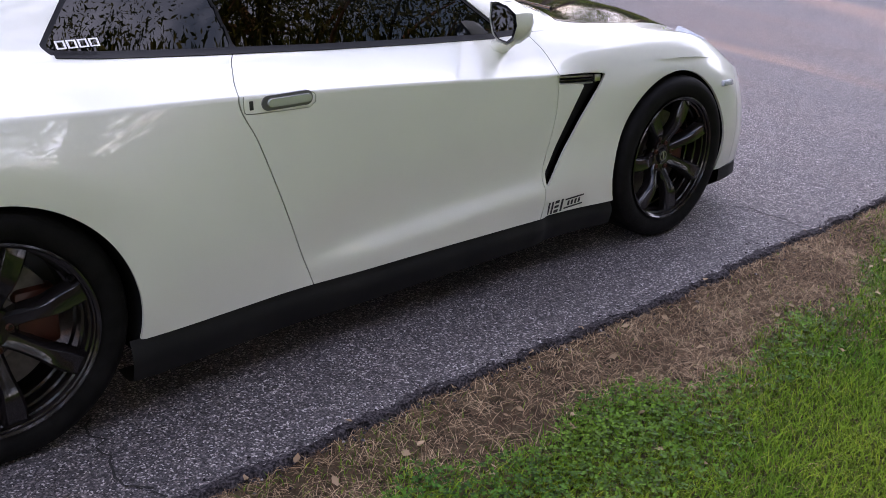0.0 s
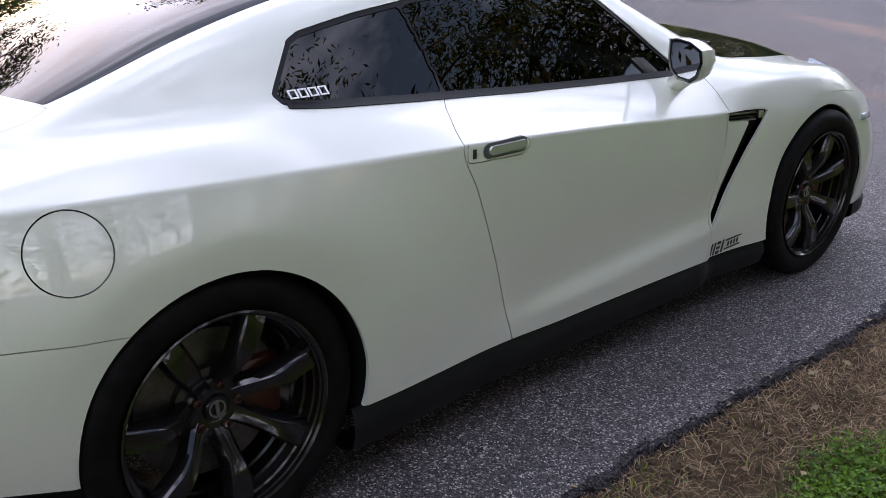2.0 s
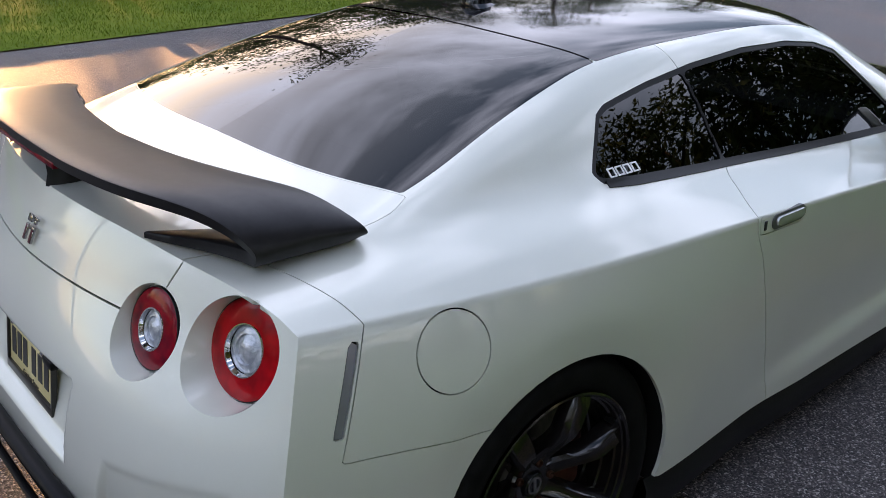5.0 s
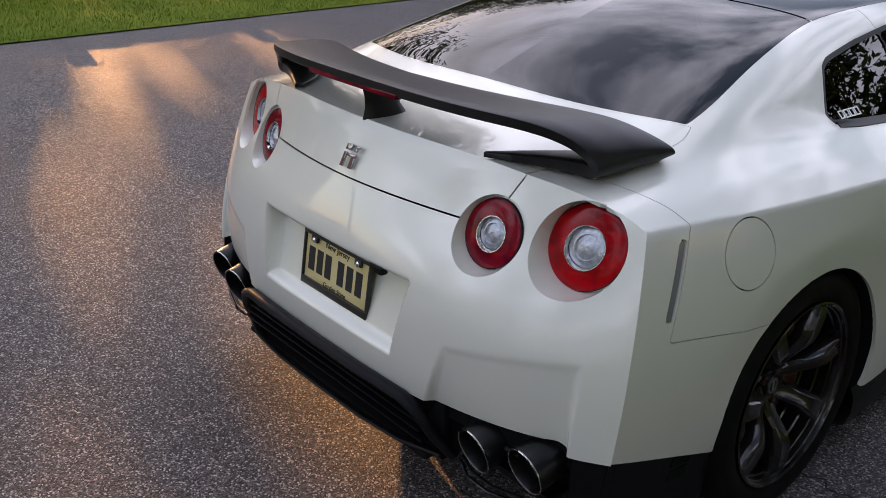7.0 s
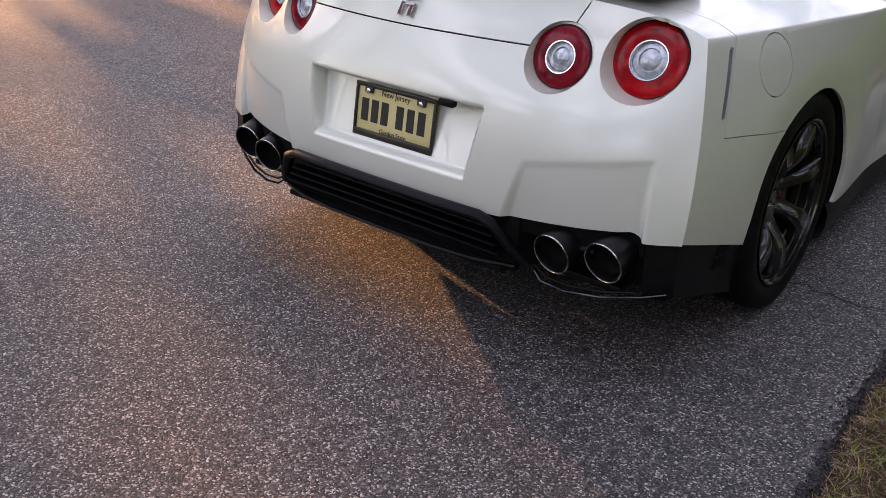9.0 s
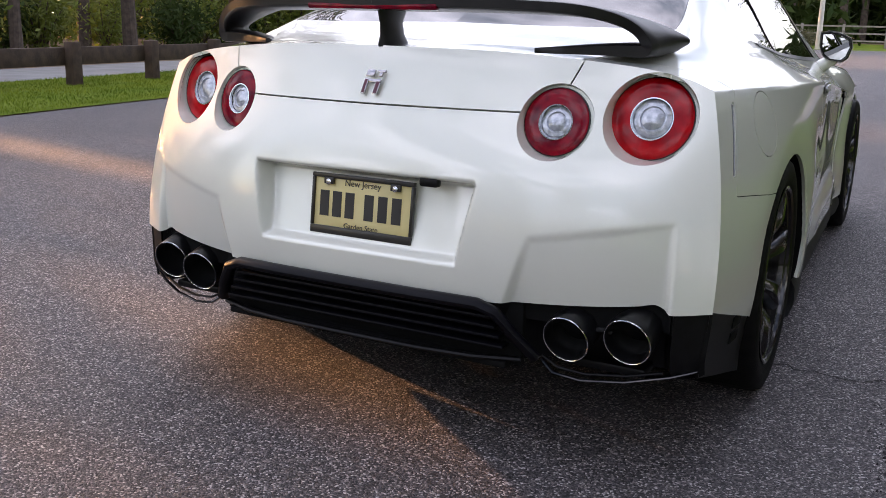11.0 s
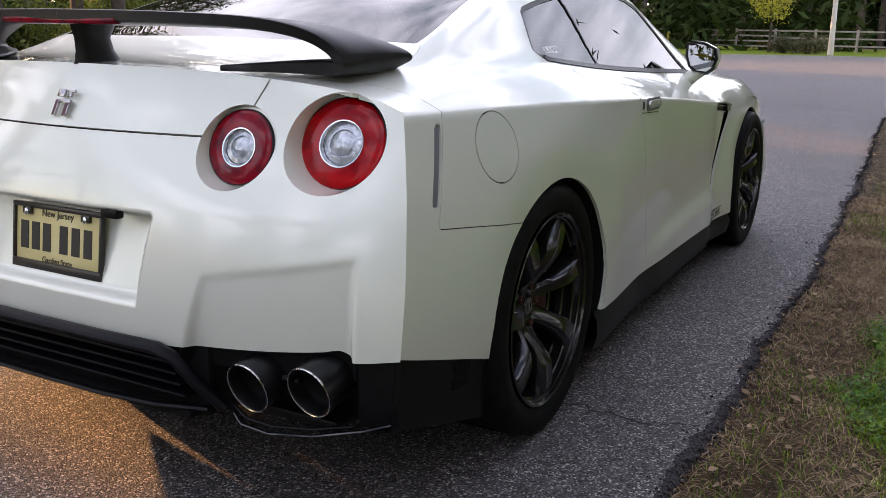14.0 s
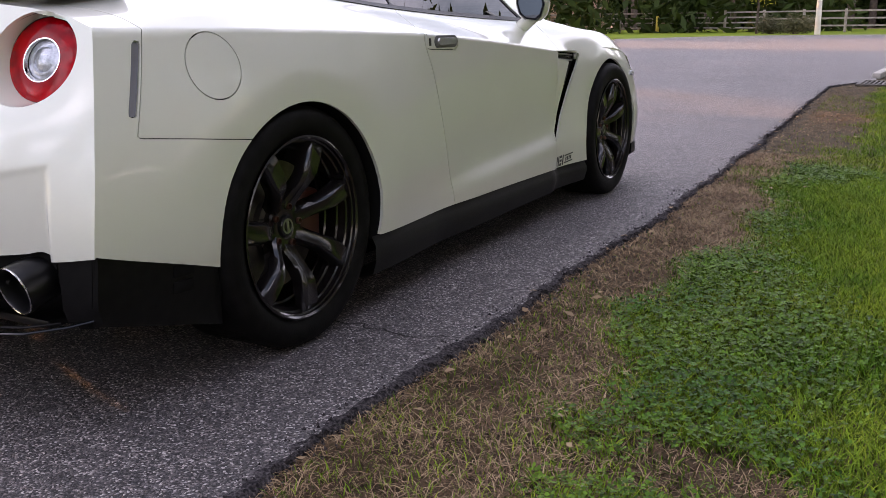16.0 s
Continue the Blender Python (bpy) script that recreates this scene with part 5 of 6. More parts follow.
YELLOW = leafy(varied("yellow_leaves", (0.34, 0.33, 0.03), (0.45, 0.42, 0.05), 1.2, 0.6, random_shade=0.3))
SHRUB = varied("brown_green_shrub", (0.05, 0.05, 0.02), (0.09, 0.08, 0.03), 1.2, 0.8, random_shade=0.4)
REED = varied("dry_pink_reed", (0.33, 0.20, 0.15), (0.45, 0.30, 0.22), 2.0, 0.8, random_shade=0.3)
RAIL_WOOD = varied("dark_brown_timber", (0.040, 0.024, 0.016), (0.075, 0.045, 0.03), 7, 0.85, 0.5, 40)
FENCE_WOOD = varied("weathered_grey_timber", (0.20, 0.17, 0.145), (0.31, 0.27, 0.235), 5, 0.9, 0.5, 30)
CONCRETE = varied("pale_concrete", (0.36, 0.34, 0.31), (0.46, 0.44, 0.40), 5, 0.85, 0.4, 40)
PATHWAY = varied("grey_path", (0.22, 0.21, 0.20), (0.28, 0.27, 0.26), 2, 0.9, 0.4, 60)
IRON = varied("drain_iron", (0.05, 0.045, 0.04), (0.09, 0.075, 0.06), 12, 0.6, metal=0.7)
POLE_WOOD = varied("pale_pole_timber", (0.50, 0.46, 0.40), (0.60, 0.56, 0.50), 3, 0.85, 0.4, 30)
YELLOW_PAINT = varied("yellow_bollard_paint", (0.62, 0.45, 0.05), (0.70, 0.52, 0.08), 4, 0.5)
CRACK = plain("crack_shadow", (0.018, 0.017, 0.016), 0.95)


def sheet(name, loop_l, loop_r, z, mat, label="", thick=0.0):
    """A strip between two lines of equal length, with a turned-down edge."""
    n = len(loop_l)
    vv = [(x, y, z) for x, y in loop_l] + [(x, y, z) for x, y in loop_r]
    ff = [(i, i + n, i + n + 1, i + 1) for i in range(n - 1)]
    if thick:
        vv += [(x, y, z - thick) for x, y in loop_r] + [(x, y, z - thick) for x, y in loop_l]
        ff += [(n + i, 2 * n + i, 2 * n + i + 1, n + i + 1) for i in range(n - 1)]
        ff += [(i + 1, 3 * n + i + 1, 3 * n + i, i) for i in range(n - 1)]
    return raw(name, vv, ff, mat, None, label)


gy = np.concatenate([np.linspace(-500, -12, 20), np.linspace(-11, 30, 160), np.linspace(31, 500, 30)])
gx = np.concatenate([np.linspace(-500, -14, 20), np.linspace(-13, 14, 60), np.linspace(15, 500, 20)])
vv = [(x, y, -0.045) for y in gy for x in gx]
nx = len(gx)
ff = [(j * nx + i, j * nx + i + 1, (j + 1) * nx + i + 1, (j + 1) * nx + i) for j in range(len(gy) - 1) for i in range(nx - 1)]
tagged(raw("ground", vv, ff, LITTER, None, "brown leaf-littered woodland ground"), kind="structure")

ry = np.concatenate([np.linspace(-60, -6, 20), np.linspace(-5.9, 11.0, 700), np.linspace(11.3, 16.0, 30)])
left_edge = lambda y: np.interp(y, [-60, -1, 3.5, 12, 30, 42], [-6.7, -6.75, -7.4, -8.4, -10.5, -13])
road_near = sheet("road", [(float(left_edge(y)), y) for y in ry], [(float(verge(y)), y) for y in ry], 0.0, ASPHALT, "worn grey asphalt road with pale chips", 0.04)
tagged(road_near, kind="structure")
fy = np.linspace(16.0, 58, 30)
far_right = lambda y: np.interp(y, [16, 17, 19, 24, 40, 50, 58], [float(verge(16.0)), 1.4, 4, 22, 40, 40, 40])
far_left = lambda y: np.interp(y, [16, 30, 42, 50, 52.5, 58], [float(left_edge(16.0)), -10.5, -12.5, -8.5, -3.0, 40])
tagged(sheet("road", [(float(far_left(y)), y) for y in fy], [(float(max(far_right(y), far_left(y) + .1)), y) for y in fy], 0.0, ASPHALT, "worn grey asphalt road junction", 0.04), kind="structure")

# right lawn: dry verge, then green
vy = np.concatenate([np.linspace(-60, -6, 10), np.linspace(-5.9, 16, 260)])
tagged(sheet("verge", [(float(verge(y)) - 0.01, y) for y in vy], [(float(verge(y)) + float(np.interp(y, [-3.8, -3.0], [.68, 1.2])), y) for y in vy], -0.022, DRY_SOIL, "dry brown verge with straw"), kind="structure")
tagged(sheet("lawn", [(float(verge(y)) + float(np.interp(y, [-3.8, -3.0], [.66, 1.18])), y) for y in vy], [(40.0, y) for y in vy], -0.018, GRASS_SOIL, "green lawn beside the road"), kind="structure")
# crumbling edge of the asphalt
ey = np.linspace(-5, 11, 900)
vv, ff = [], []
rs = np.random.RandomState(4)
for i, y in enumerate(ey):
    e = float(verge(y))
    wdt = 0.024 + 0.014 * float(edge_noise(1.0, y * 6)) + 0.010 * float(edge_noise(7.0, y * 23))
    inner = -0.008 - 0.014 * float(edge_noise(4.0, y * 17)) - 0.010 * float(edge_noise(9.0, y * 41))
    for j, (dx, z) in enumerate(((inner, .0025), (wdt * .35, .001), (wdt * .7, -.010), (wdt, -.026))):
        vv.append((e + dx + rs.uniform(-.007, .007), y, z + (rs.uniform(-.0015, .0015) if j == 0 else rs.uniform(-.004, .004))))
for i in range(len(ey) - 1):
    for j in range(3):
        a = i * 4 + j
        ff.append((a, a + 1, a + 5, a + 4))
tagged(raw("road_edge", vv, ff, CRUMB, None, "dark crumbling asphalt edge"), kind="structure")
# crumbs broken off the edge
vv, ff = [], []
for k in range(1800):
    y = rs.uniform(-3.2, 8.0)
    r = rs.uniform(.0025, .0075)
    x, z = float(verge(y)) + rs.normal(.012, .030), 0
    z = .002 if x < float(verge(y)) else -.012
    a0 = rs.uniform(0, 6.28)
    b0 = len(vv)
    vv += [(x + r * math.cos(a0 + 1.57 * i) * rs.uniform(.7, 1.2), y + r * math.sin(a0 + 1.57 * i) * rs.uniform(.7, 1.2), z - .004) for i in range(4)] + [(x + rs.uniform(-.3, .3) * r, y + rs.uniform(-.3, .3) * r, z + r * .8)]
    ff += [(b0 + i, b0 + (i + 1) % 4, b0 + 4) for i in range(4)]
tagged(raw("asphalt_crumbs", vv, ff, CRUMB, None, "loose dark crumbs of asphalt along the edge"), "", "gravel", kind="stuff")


def scatter(name, mat, label, xy, height, width, lean, seed, flat=0.0, kind="stuff"):
    """Blades as bent two-part leaves at the given places."""
    rs = np.random.RandomState(seed)
    n = len(xy)
    h = height * rs.uniform(0.5, 1.25, n)
    w = width * rs.uniform(0.6, 1.3, n)
    az = rs.uniform(0, 2 * np.pi, n)
    face = az + rs.uniform(-0.6, 0.6, n) + np.pi / 2
    ln = lean * rs.uniform(0.3, 1.2, n)
    base = np.column_stack([xy, np.full(n, -0.02)])
    d = np.column_stack([np.cos(az), np.sin(az), np.zeros(n)])
    sd = np.column_stack([np.cos(face), np.sin(face), np.zeros(n)])
    up = np.array([0, 0, 1.0])
    midp = base + d * (ln * h * 0.35)[:, None] + up * (h * (0.6 - 0.45 * flat))[:, None]
    tip = base + d * (ln * h)[:, None] + up * (h * (1.0 - 0.85 * flat))[:, None]
    v = np.stack([base - sd * w[:, None] / 2, base + sd * w[:, None] / 2, midp + sd * w[:, None] * 0.4, midp - sd * w[:, None] * 0.4, tip], 1).reshape(-1, 3)
    i = np.arange(n) * 5
    me = bpy.data.meshes.new(name)
    quads = np.stack([i, i + 1, i + 2, i + 3], 1)
    tris = np.stack([i + 3, i + 2, i + 4], 1)
    me.vertices.add(len(v))
    me.vertices.foreach_set("co", v.ravel())
    me.loops.add(n * 7)
    me.loops.foreach_set("vertex_index", np.concatenate([quads, tris], 1).ravel().astype(np.int32))
    me.polygons.add(2 * n)
    st = np.stack([np.arange(n) * 7, np.arange(n) * 7 + 4], 1).ravel()
    me.polygons.foreach_set("loop_start", st.astype(np.int32))
    me.update(calc_edges=True)
    me.materials.append(mat)
    return tagged(new(name, me), label, "grass" if "straw" not in name else "straw", kind=kind)


def green_amount(x, y):
    """How green the lawn is: bare along the road, patchy further in."""
    bare = np.interp(y, [-3.2, -1.85, -1.67, -1.16, -.64, -.17, .08, .30, .63, .95, 1.6, 2.2, 2.7, 4.0, 6.2, 11],
                     [.62, .66, .55, .41, .33, .38, .42, .57, .56, .56, .46, .38, .50, .60, .70, .62])
    worn = 0.32 * smoothstep(0.42, 0.08, np.hypot((x - 2.24) * 0.8, (y + 1.72) * 1.5))
    return smoothstep(-0.17, 0.17, x - verge(y) - bare - worn + 0.08 * lump_noise(x * 3, y * 3) + 0.10 * lump_noise(x * 9, y * 9))


def leaflets(name, mat, label, xy, size, seed):
    """Clover: three small round leaflets on each stem, nearly level, at uneven heights."""
    rs = np.random.RandomState(seed)
    n = len(xy)
    h = rs.uniform(0.004, 0.036, n)
    tilt = rs.normal(0, 0.30, (n, 2))
    v = []
    for k in range(3):
        az = rs.uniform(0, 6.28, n) if k == 0 else az + 2.09 + rs.normal(0, 0.15, n)
        s = size * rs.uniform(0.7, 1.35, n)
        d = np.column_stack([np.cos(az), np.sin(az)])
        e = np.column_stack([-np.sin(az), np.cos(az)])
        for along, across in ((0.05, 0), (0.75, 0.62), (1.45, 0.35), (1.45, -0.35), (0.75, -0.62)):
            q = d * (along * s)[:, None] + e * (across * s)[:, None]
            v.append(np.column_stack([xy + q, h + (q * tilt).sum(1) - 0.012 + 0.12 * s * along]))
    v = np.stack(v, 1).reshape(-1, 3)
    me = bpy.data.meshes.new(name)
    me.vertices.add(len(v))
    me.vertices.foreach_set("co", v.ravel())
    me.loops.add(len(v))
    me.loops.foreach_set("vertex_index", np.arange(len(v), dtype=np.int32))
    me.polygons.add(len(v) // 5)
    me.polygons.foreach_set("loop_start", (np.arange(len(v) // 5) * 5).astype(np.int32))
    me.update(calc_edges=True)
    me.materials.append(mat)
    return tagged(new(name, me), label, "clover", kind="stuff")


rs = np.random.RandomState(11)


def throw(n, x0, x1, y0, y1):
    y = rs.uniform(y0, y1, n)
    return np.column_stack([verge(y) + rs.uniform(x0, x1, n), y])


p = np.concatenate([throw(190000, 0.015, 1.25, -3.2, 3.5), throw(16000, 0.05, 1.3, 3.5, 11.0), throw(18000, 0.03, 0.9, -9.0, -3.2)])
g = green_amount(p[:, 0], p[:, 1])
p = p[rs.uniform(0, 1, len(p)) > g * 0.95]
thin = 0.5 + 0.5 * lump_noise(p[:, 0] * 2.2, p[:, 1] * 2.2)
p = p[rs.uniform(0, 1, len(p)) < 0.55 + 0.45 * thin]
pale = rs.uniform(0, 1, len(p)) < 0.30
scatter("thatch_straw", THATCH, "matted brown dead grass on the verge", p[~pale], 0.030, 0.0030, 1.6, 20, flat=0.78)
scatter("loose_straw", STRAW, "dry tan straw lying on the verge", p[pale], 0.034, 0.0025, 1.7, 21, flat=0.74)
p = np.concatenate([throw(290000, 0.04, 2.0, -3.2, 2.8), throw(60000, 2.0, 4.5, -3.2, 4.0), throw(70000, 0.04, 5.5, -9.0, -3.2), throw(40000, 4.5, 9.0, -6.0, 6.0), throw(60000, 0.1, 7, 2.8, 16.0), throw(110000, 0.15, 2.6, 2.8, 11.5)])
g = green_amount(p[:, 0], p[:, 1])
inward = p[:, 0] - verge(p[:, 1])
lush = smoothstep(1.05, 0.50, inward + 0.40 * lump_noise(p[:, 0] * 1.9, p[:, 1] * 1.9))
weeds = 0.13 * smoothstep(0.05, 0.6, lump_noise(p[:, 0] * 1.7 + 9, p[:, 1] * 1.7))
u = rs.uniform(0, 1, len(p))
keep = u < 0.012 + weeds + 0.95 * g
pk, lk = p[keep], lush[keep]
isl = (rs.uniform(0, 1, len(pk)) < lk * 0.25 * (pk[:, 1] < 3)) & (g[keep] > 0.25)
yellowish = rs.uniform(0, 1, len(pk)) < 0.11 + 0.12 * smoothstep(0.7, 1.6, inward[keep]) + 0.3 * smoothstep(-.1, .5, patch_noise(pk[:, 0] * 1.2 + 4, pk[:, 1] * 1.2))
sparse = g[keep] < 0.30
scatter("grass_blades", BLADE, "short green lawn grass", pk[~isl & ~yellowish & ~sparse], 0.038, 0.0032, 1.1, 22, flat=0.28)
scatter("verge_grass_blades", BLADE, "sparse short grass coming up through the dry verge", pk[~isl & ~yellowish & sparse], 0.027, 0.0028, 1.0, 27, flat=0.2)
scatter("pale_grass_blades", PALE_BLADE, "short yellow-green lawn grass", pk[~isl & yellowish], np.where(sparse, 0.020, 0.036)[~isl & yellowish], 0.0030, 1.2, 26, flat=0.28)
leaflets("clover_leaves", LUSH, "dark green clover in the lawn", pk[isl], 0.0062, 23)
p = throw(9000, 0.35, 2.6, -3.0, 5.0)
scatter("tall_grass_blades", BLADE, "longer green grass tufts", p[rs.uniform(0, 1, len(p)) < green_amount(p[:, 0], p[:, 1]) * smoothstep(0.1, 0.7, patch_noise(p[:, 0] * 2, p[:, 1] * 2))], 0.06, 0.0035, 0.8, 24)
# fallen leaves and pebbles along the verge
vv, ff = [], []
for k in range(260):
    y = rs.uniform(-3, 9)
    x = float(verge(y)) + abs(rs.normal(0.25, 0.25)) - 0.05
    a, r = rs.uniform(0, 6.28), rs.uniform(0.006, 0.016)
    b = len(vv)
    zz0 = -0.006
    for t, q in ((0, 1.5), (1.2, .7), (2.6, .8), (3.14, 1.2), (3.7, .8), (5.0, .7)):
        vv.append((x + r * q * math.cos(a + t), y + r * q * math.sin(a + t), zz0 + rs.uniform(0, .012)))
    ff.append(tuple(range(b, b + 6)))
tagged(raw("fallen_leaves", vv, ff, STRAW, None, "small dry leaves lying on the verge"), "", "leaf", kind="stuff")
vv, ff = [], []
for k in range(420):
    y = rs.uniform(-4, 10)
    x = float(verge(y)) + rs.uniform(-0.10, 0.10)
    r = rs.uniform(0.003, 0.010)
    b = len(vv)
    for dx, dy, dz in ((1, 0, .2), (0, 1, .1), (-1, 0, .15), (0, -1, .2), (0, 0, .9), (0, 0, -.6)):
        vv.append((x + r * dx * rs.uniform(.7, 1.2), y + r * dy * rs.uniform(.7, 1.2), r * dz + (0 if x < float(verge(y)) else -.015)))
    ff += [(b, b + 1, b + 4), (b + 1, b + 2, b + 4), (b + 2, b + 3, b + 4), (b + 3, b, b + 4)]
tagged(raw("edge_gravel", vv, ff, ASPHALT, None, "loose grey gravel along the road edge"), "", "gravel", kind="stuff")


def crack(points, width=0.010, seed=1):
    rs = np.random.RandomState(seed)
    pts = []
    for (x0, y0), (x1, y1) in zip(points, points[1:]):
        n = max(6, int(math.hypot(x1 - x0, y1 - y0) / 0.05))
        for i in range(n):
            t = i / n
            pts.append((x0 + (x1 - x0) * t + rs.normal(0, .010), y0 + (y1 - y0) * t + rs.normal(0, .010)))
    vv, ff = [], []
    for i, (x, y) in enumerate(pts):
        a, b = pts[max(i - 1, 0)], pts[min(i + 1, len(pts) - 1)]
        dx, dy = b[0] - a[0], b[1] - a[1]
        ln = math.hypot(dx, dy) or 1
        w_ = width * rs.uniform(.35, 1.0) / 2
        vv += [(x - dy / ln * w_, y + dx / ln * w_, .0025), (x + dy / ln * w_, y - dx / ln * w_, .0025)]
    for i in range(len(pts) - 1):
        ff.append((2 * i, 2 * i + 1, 2 * i + 3, 2 * i + 2))
    tagged(raw("road_crack", vv, ff, CRACK, None, "thin dark crack in the asphalt"), kind="structure")


crack([(.85, -1.17), (1.0, -1.19), (1.19, -1.21), (1.34, -1.15)], 0.009, 2)
crack([(-6.8, 9.8), (-5.3, 10.7), (-5.2, 12.9), (-5.0, 15.0)], 0.03, 3)
crack([(-3.2, 16.3), (-1.1, 13.5), (.5, 11.55), (1.0, 11.1)], 0.03, 4)
crack([(-7.0, 2.0), (-4.5, 3.6), (-2.6, 4.1)], 0.015, 5)
crack([(.72, 1.9), (.95, 2.02), (1.3, 2.0)], 0.008, 6)

# kerb and drain where the side road turns off
bm = bmesh.new()
kp = [(1.28, 12.9), (1.30, 14.4), (1.52, 15.7), (2.1, 16.8), (3.4, 17.8), (6, 19.5), (12, 22)]
for a, b in zip(kp, kp[1:]):
    d = Vector((b[0] - a[0], b[1] - a[1], 0))
    m = Matrix.Translation((a[0], a[1], 0)) @ Euler((0, 0, math.atan2(d.y, d.x))).to_matrix().to_4x4()
    cuboid(bm, (-.02, -.13, -.04), (d.length + .02, 0.0, .07), m, 0.02)
tagged(part("kerb", bm, CONCRETE, None, "pale concrete kerb at the corner"), kind="structure")
drain = tagged(new("storm_drain"), "rusty iron storm drain grate at the kerb", "drain")
bm = bmesh.new()
cuboid(bm, (1.22, 11.0, -.03), (2.02, 11.06, .012), None, .005)
cuboid(bm, (1.22, 11.94, -.03), (2.02, 12.0, .012), None, .005)
cuboid(bm, (1.22, 11.06, -.03), (1.28, 11.94, .012), None, .005)
cuboid(bm, (1.96, 11.06, -.03), (2.02, 11.94, .012), None, .005)
part("drain_frame", bm, IRON, drain)
for k in range(11):
    bm = bmesh.new()
    cuboid(bm, (1.30 + k * .06, 11.06, -.03), (1.33 + k * .06, 11.94, .008), None, .004)
    part("drain_bar", bm, IRON, drain)

# ---- left verge, rail, path ----
ly = np.linspace(-60, 45, 140)
tagged(sheet("lawn", [(float(left_edge(y)) - 3.6, y) for y in ly], [(float(left_edge(y)) + 0.0, y) for y in ly], 0.012, FAR_LAWN, "sunlit green grass strip"), kind="structure")
tagged(sheet("path", [(float(left_edge(y)) - 6.2, y) for y in ly], [(float(left_edge(y)) - 3.6, y) for y in ly], 0.004, PATHWAY, "grey footpath behind the rail"), kind="structure")
rs = np.random.RandomState(31)
n = 80000
y = rs.uniform(-4, 16, n)
q = np.column_stack([left_edge(y) - rs.uniform(0, 3.6, n) ** 1.0, y])
sc = scatter("verge_grass", dull(varied("verge_grass_green", (0.085, 0.145, 0.010), (0.17, 0.21, 0.018), 0.9, 0.7, random_shade=0.35), 0.12), "short sunlit grass", q, 0.036, 0.006, 1.1, 33)
sc.location.z = 0.03
posts = [(float(-9.25 - 0.14 * (0.3 + 1.87 * k)), 0.3 + 1.87 * k) for k in range(-5, 16)]
rail = tagged(new("timber_rail"), "low dark brown timber guard rail on posts", "fence")
for x, y in posts:
    bm = bmesh.new()
    cuboid(bm, (x - .09, y - .09, -.05), (x + .09, y + .09, .64), None, .02)
    part("post", bm, RAIL_WOOD, rail)
for (x0, y0), (x1, y1) in zip(posts, posts[1:]):
    bm = bmesh.new()
    ang = math.atan2(y1 - y0, x1 - x0)
    L = math.hypot(x1 - x0, y1 - y0)
    cuboid(bm, (0.0, -.04, .30), (L - .004, .04, .56), Matrix.Translation((x0 - .12, y0, 0)) @ Euler((0, 0, ang)).to_matrix().to_4x4(), .012)
    part("beam", bm, RAIL_WOOD, rail)


# ---- trees ----
def leaf_cloud(centres, count, spread, size, seed, droop=0.0, long=1.6):
    """Many small leaves round the given centres, as one list of verts and faces."""
    rs = np.random.RandomState(seed)
    c = np.repeat(np.array(centres), count, axis=0)
    n = len(c)
    off = rs.normal(0, 1, (n, 3)) * np.array(spread)
    p = c + off
    p[:, 2] -= droop * np.hypot(off[:, 0], off[:, 1])
    a = rs.normal(0, 1, (n, 3))
    a /= np.linalg.norm(a, axis=1)[:, None]
    b = np.cross(a, rs.normal(0, 1, (n, 3)))
    b /= np.linalg.norm(b, axis=1)[:, None]
    s = size * rs.uniform(0.5, 1.4, n)[:, None]
    v = np.stack([p - a * s * long, p + b * s * .5, p + a * s * long, p - b * s * .5], 1).reshape(-1, 3)
    f = np.arange(4 * n).reshape(-1, 4)
    return v, f


def cloud_part(name, v, f, mat, parent, label=""):
    me = bpy.data.meshes.new(name)
    me.vertices.add(len(v))
    me.vertices.foreach_set("co", np.ascontiguousarray(v, dtype=np.float64).ravel())
    me.loops.add(f.size)
    me.loops.foreach_set("vertex_index", f.ravel().astype(np.int32))
    me.polygons.add(len(f))
    me.polygons.foreach_set("loop_start", (np.arange(len(f)) * 4).astype(np.int32))
    me.update(calc_edges=True)
    me.materials.append(mat)
    ob = new(name, me)
    ob.parent = parent
    return tagged(ob, label)


def pine(seed, height, crown_from, leaf_mat=NEEDLES, label="tall pine with a bare trunk and dark needles", full=1.0, leaf=0.085, count=85, category="tree"):
    rs = np.random.RandomState(seed)
    tree = tagged(new("pine_tree"), label, category)
    bm = bmesh.new()
    bend = rs.uniform(-.3, .3, 2)
    line = [(bend[0] * (t ** 2), bend[1] * t, -.1 + height * t) for t in np.linspace(0, 1, 9)]
    r0 = height * 0.0135
    tube(bm, line, lambda u: r0 * (1.15 - u) + 0.02, 9)
    ends = []
    nb = int(22 * full)
    for k in range(nb):
        u = crown_from + (1 - crown_from) * (k + rs.uniform(0, 1)) / nb
        az = k * 2.4 + rs.uniform(-.5, .5)
        length = height * (0.20 * (1.12 - u) / (1.12 - crown_from) + 0.035) * rs.uniform(0.6, 1.25)
        z = height * u
        st = Vector((bend[0] * u * u, bend[1] * u, z))
        pts = [st, st + Vector((math.cos(az) * length * .5, math.sin(az) * length * .5, length * .10)), st + Vector((math.cos(az) * length, math.sin(az) * length, length * rs.uniform(-.05, .30)))]
        tube(bm, pts, lambda q: r0 * .28 * (1.1 - q) + .008, 5)
        for q in (0.55, 0.8, 1.0):
            e = pts[1].lerp(pts[2], (q - .5) * 2)
            ends.append((e.x + rs.normal(0, .15), e.y + rs.normal(0, .15), e.z + rs.normal(0, .12)))
    part("trunk", bm, BARK, tree, "rough brown trunk with limbs")
    v, f = leaf_cloud(ends, count, (height * .034, height * .034, height * .017), leaf, seed + 1)
    cloud_part("crown", v, f, leaf_mat, tree, "")
    return tree


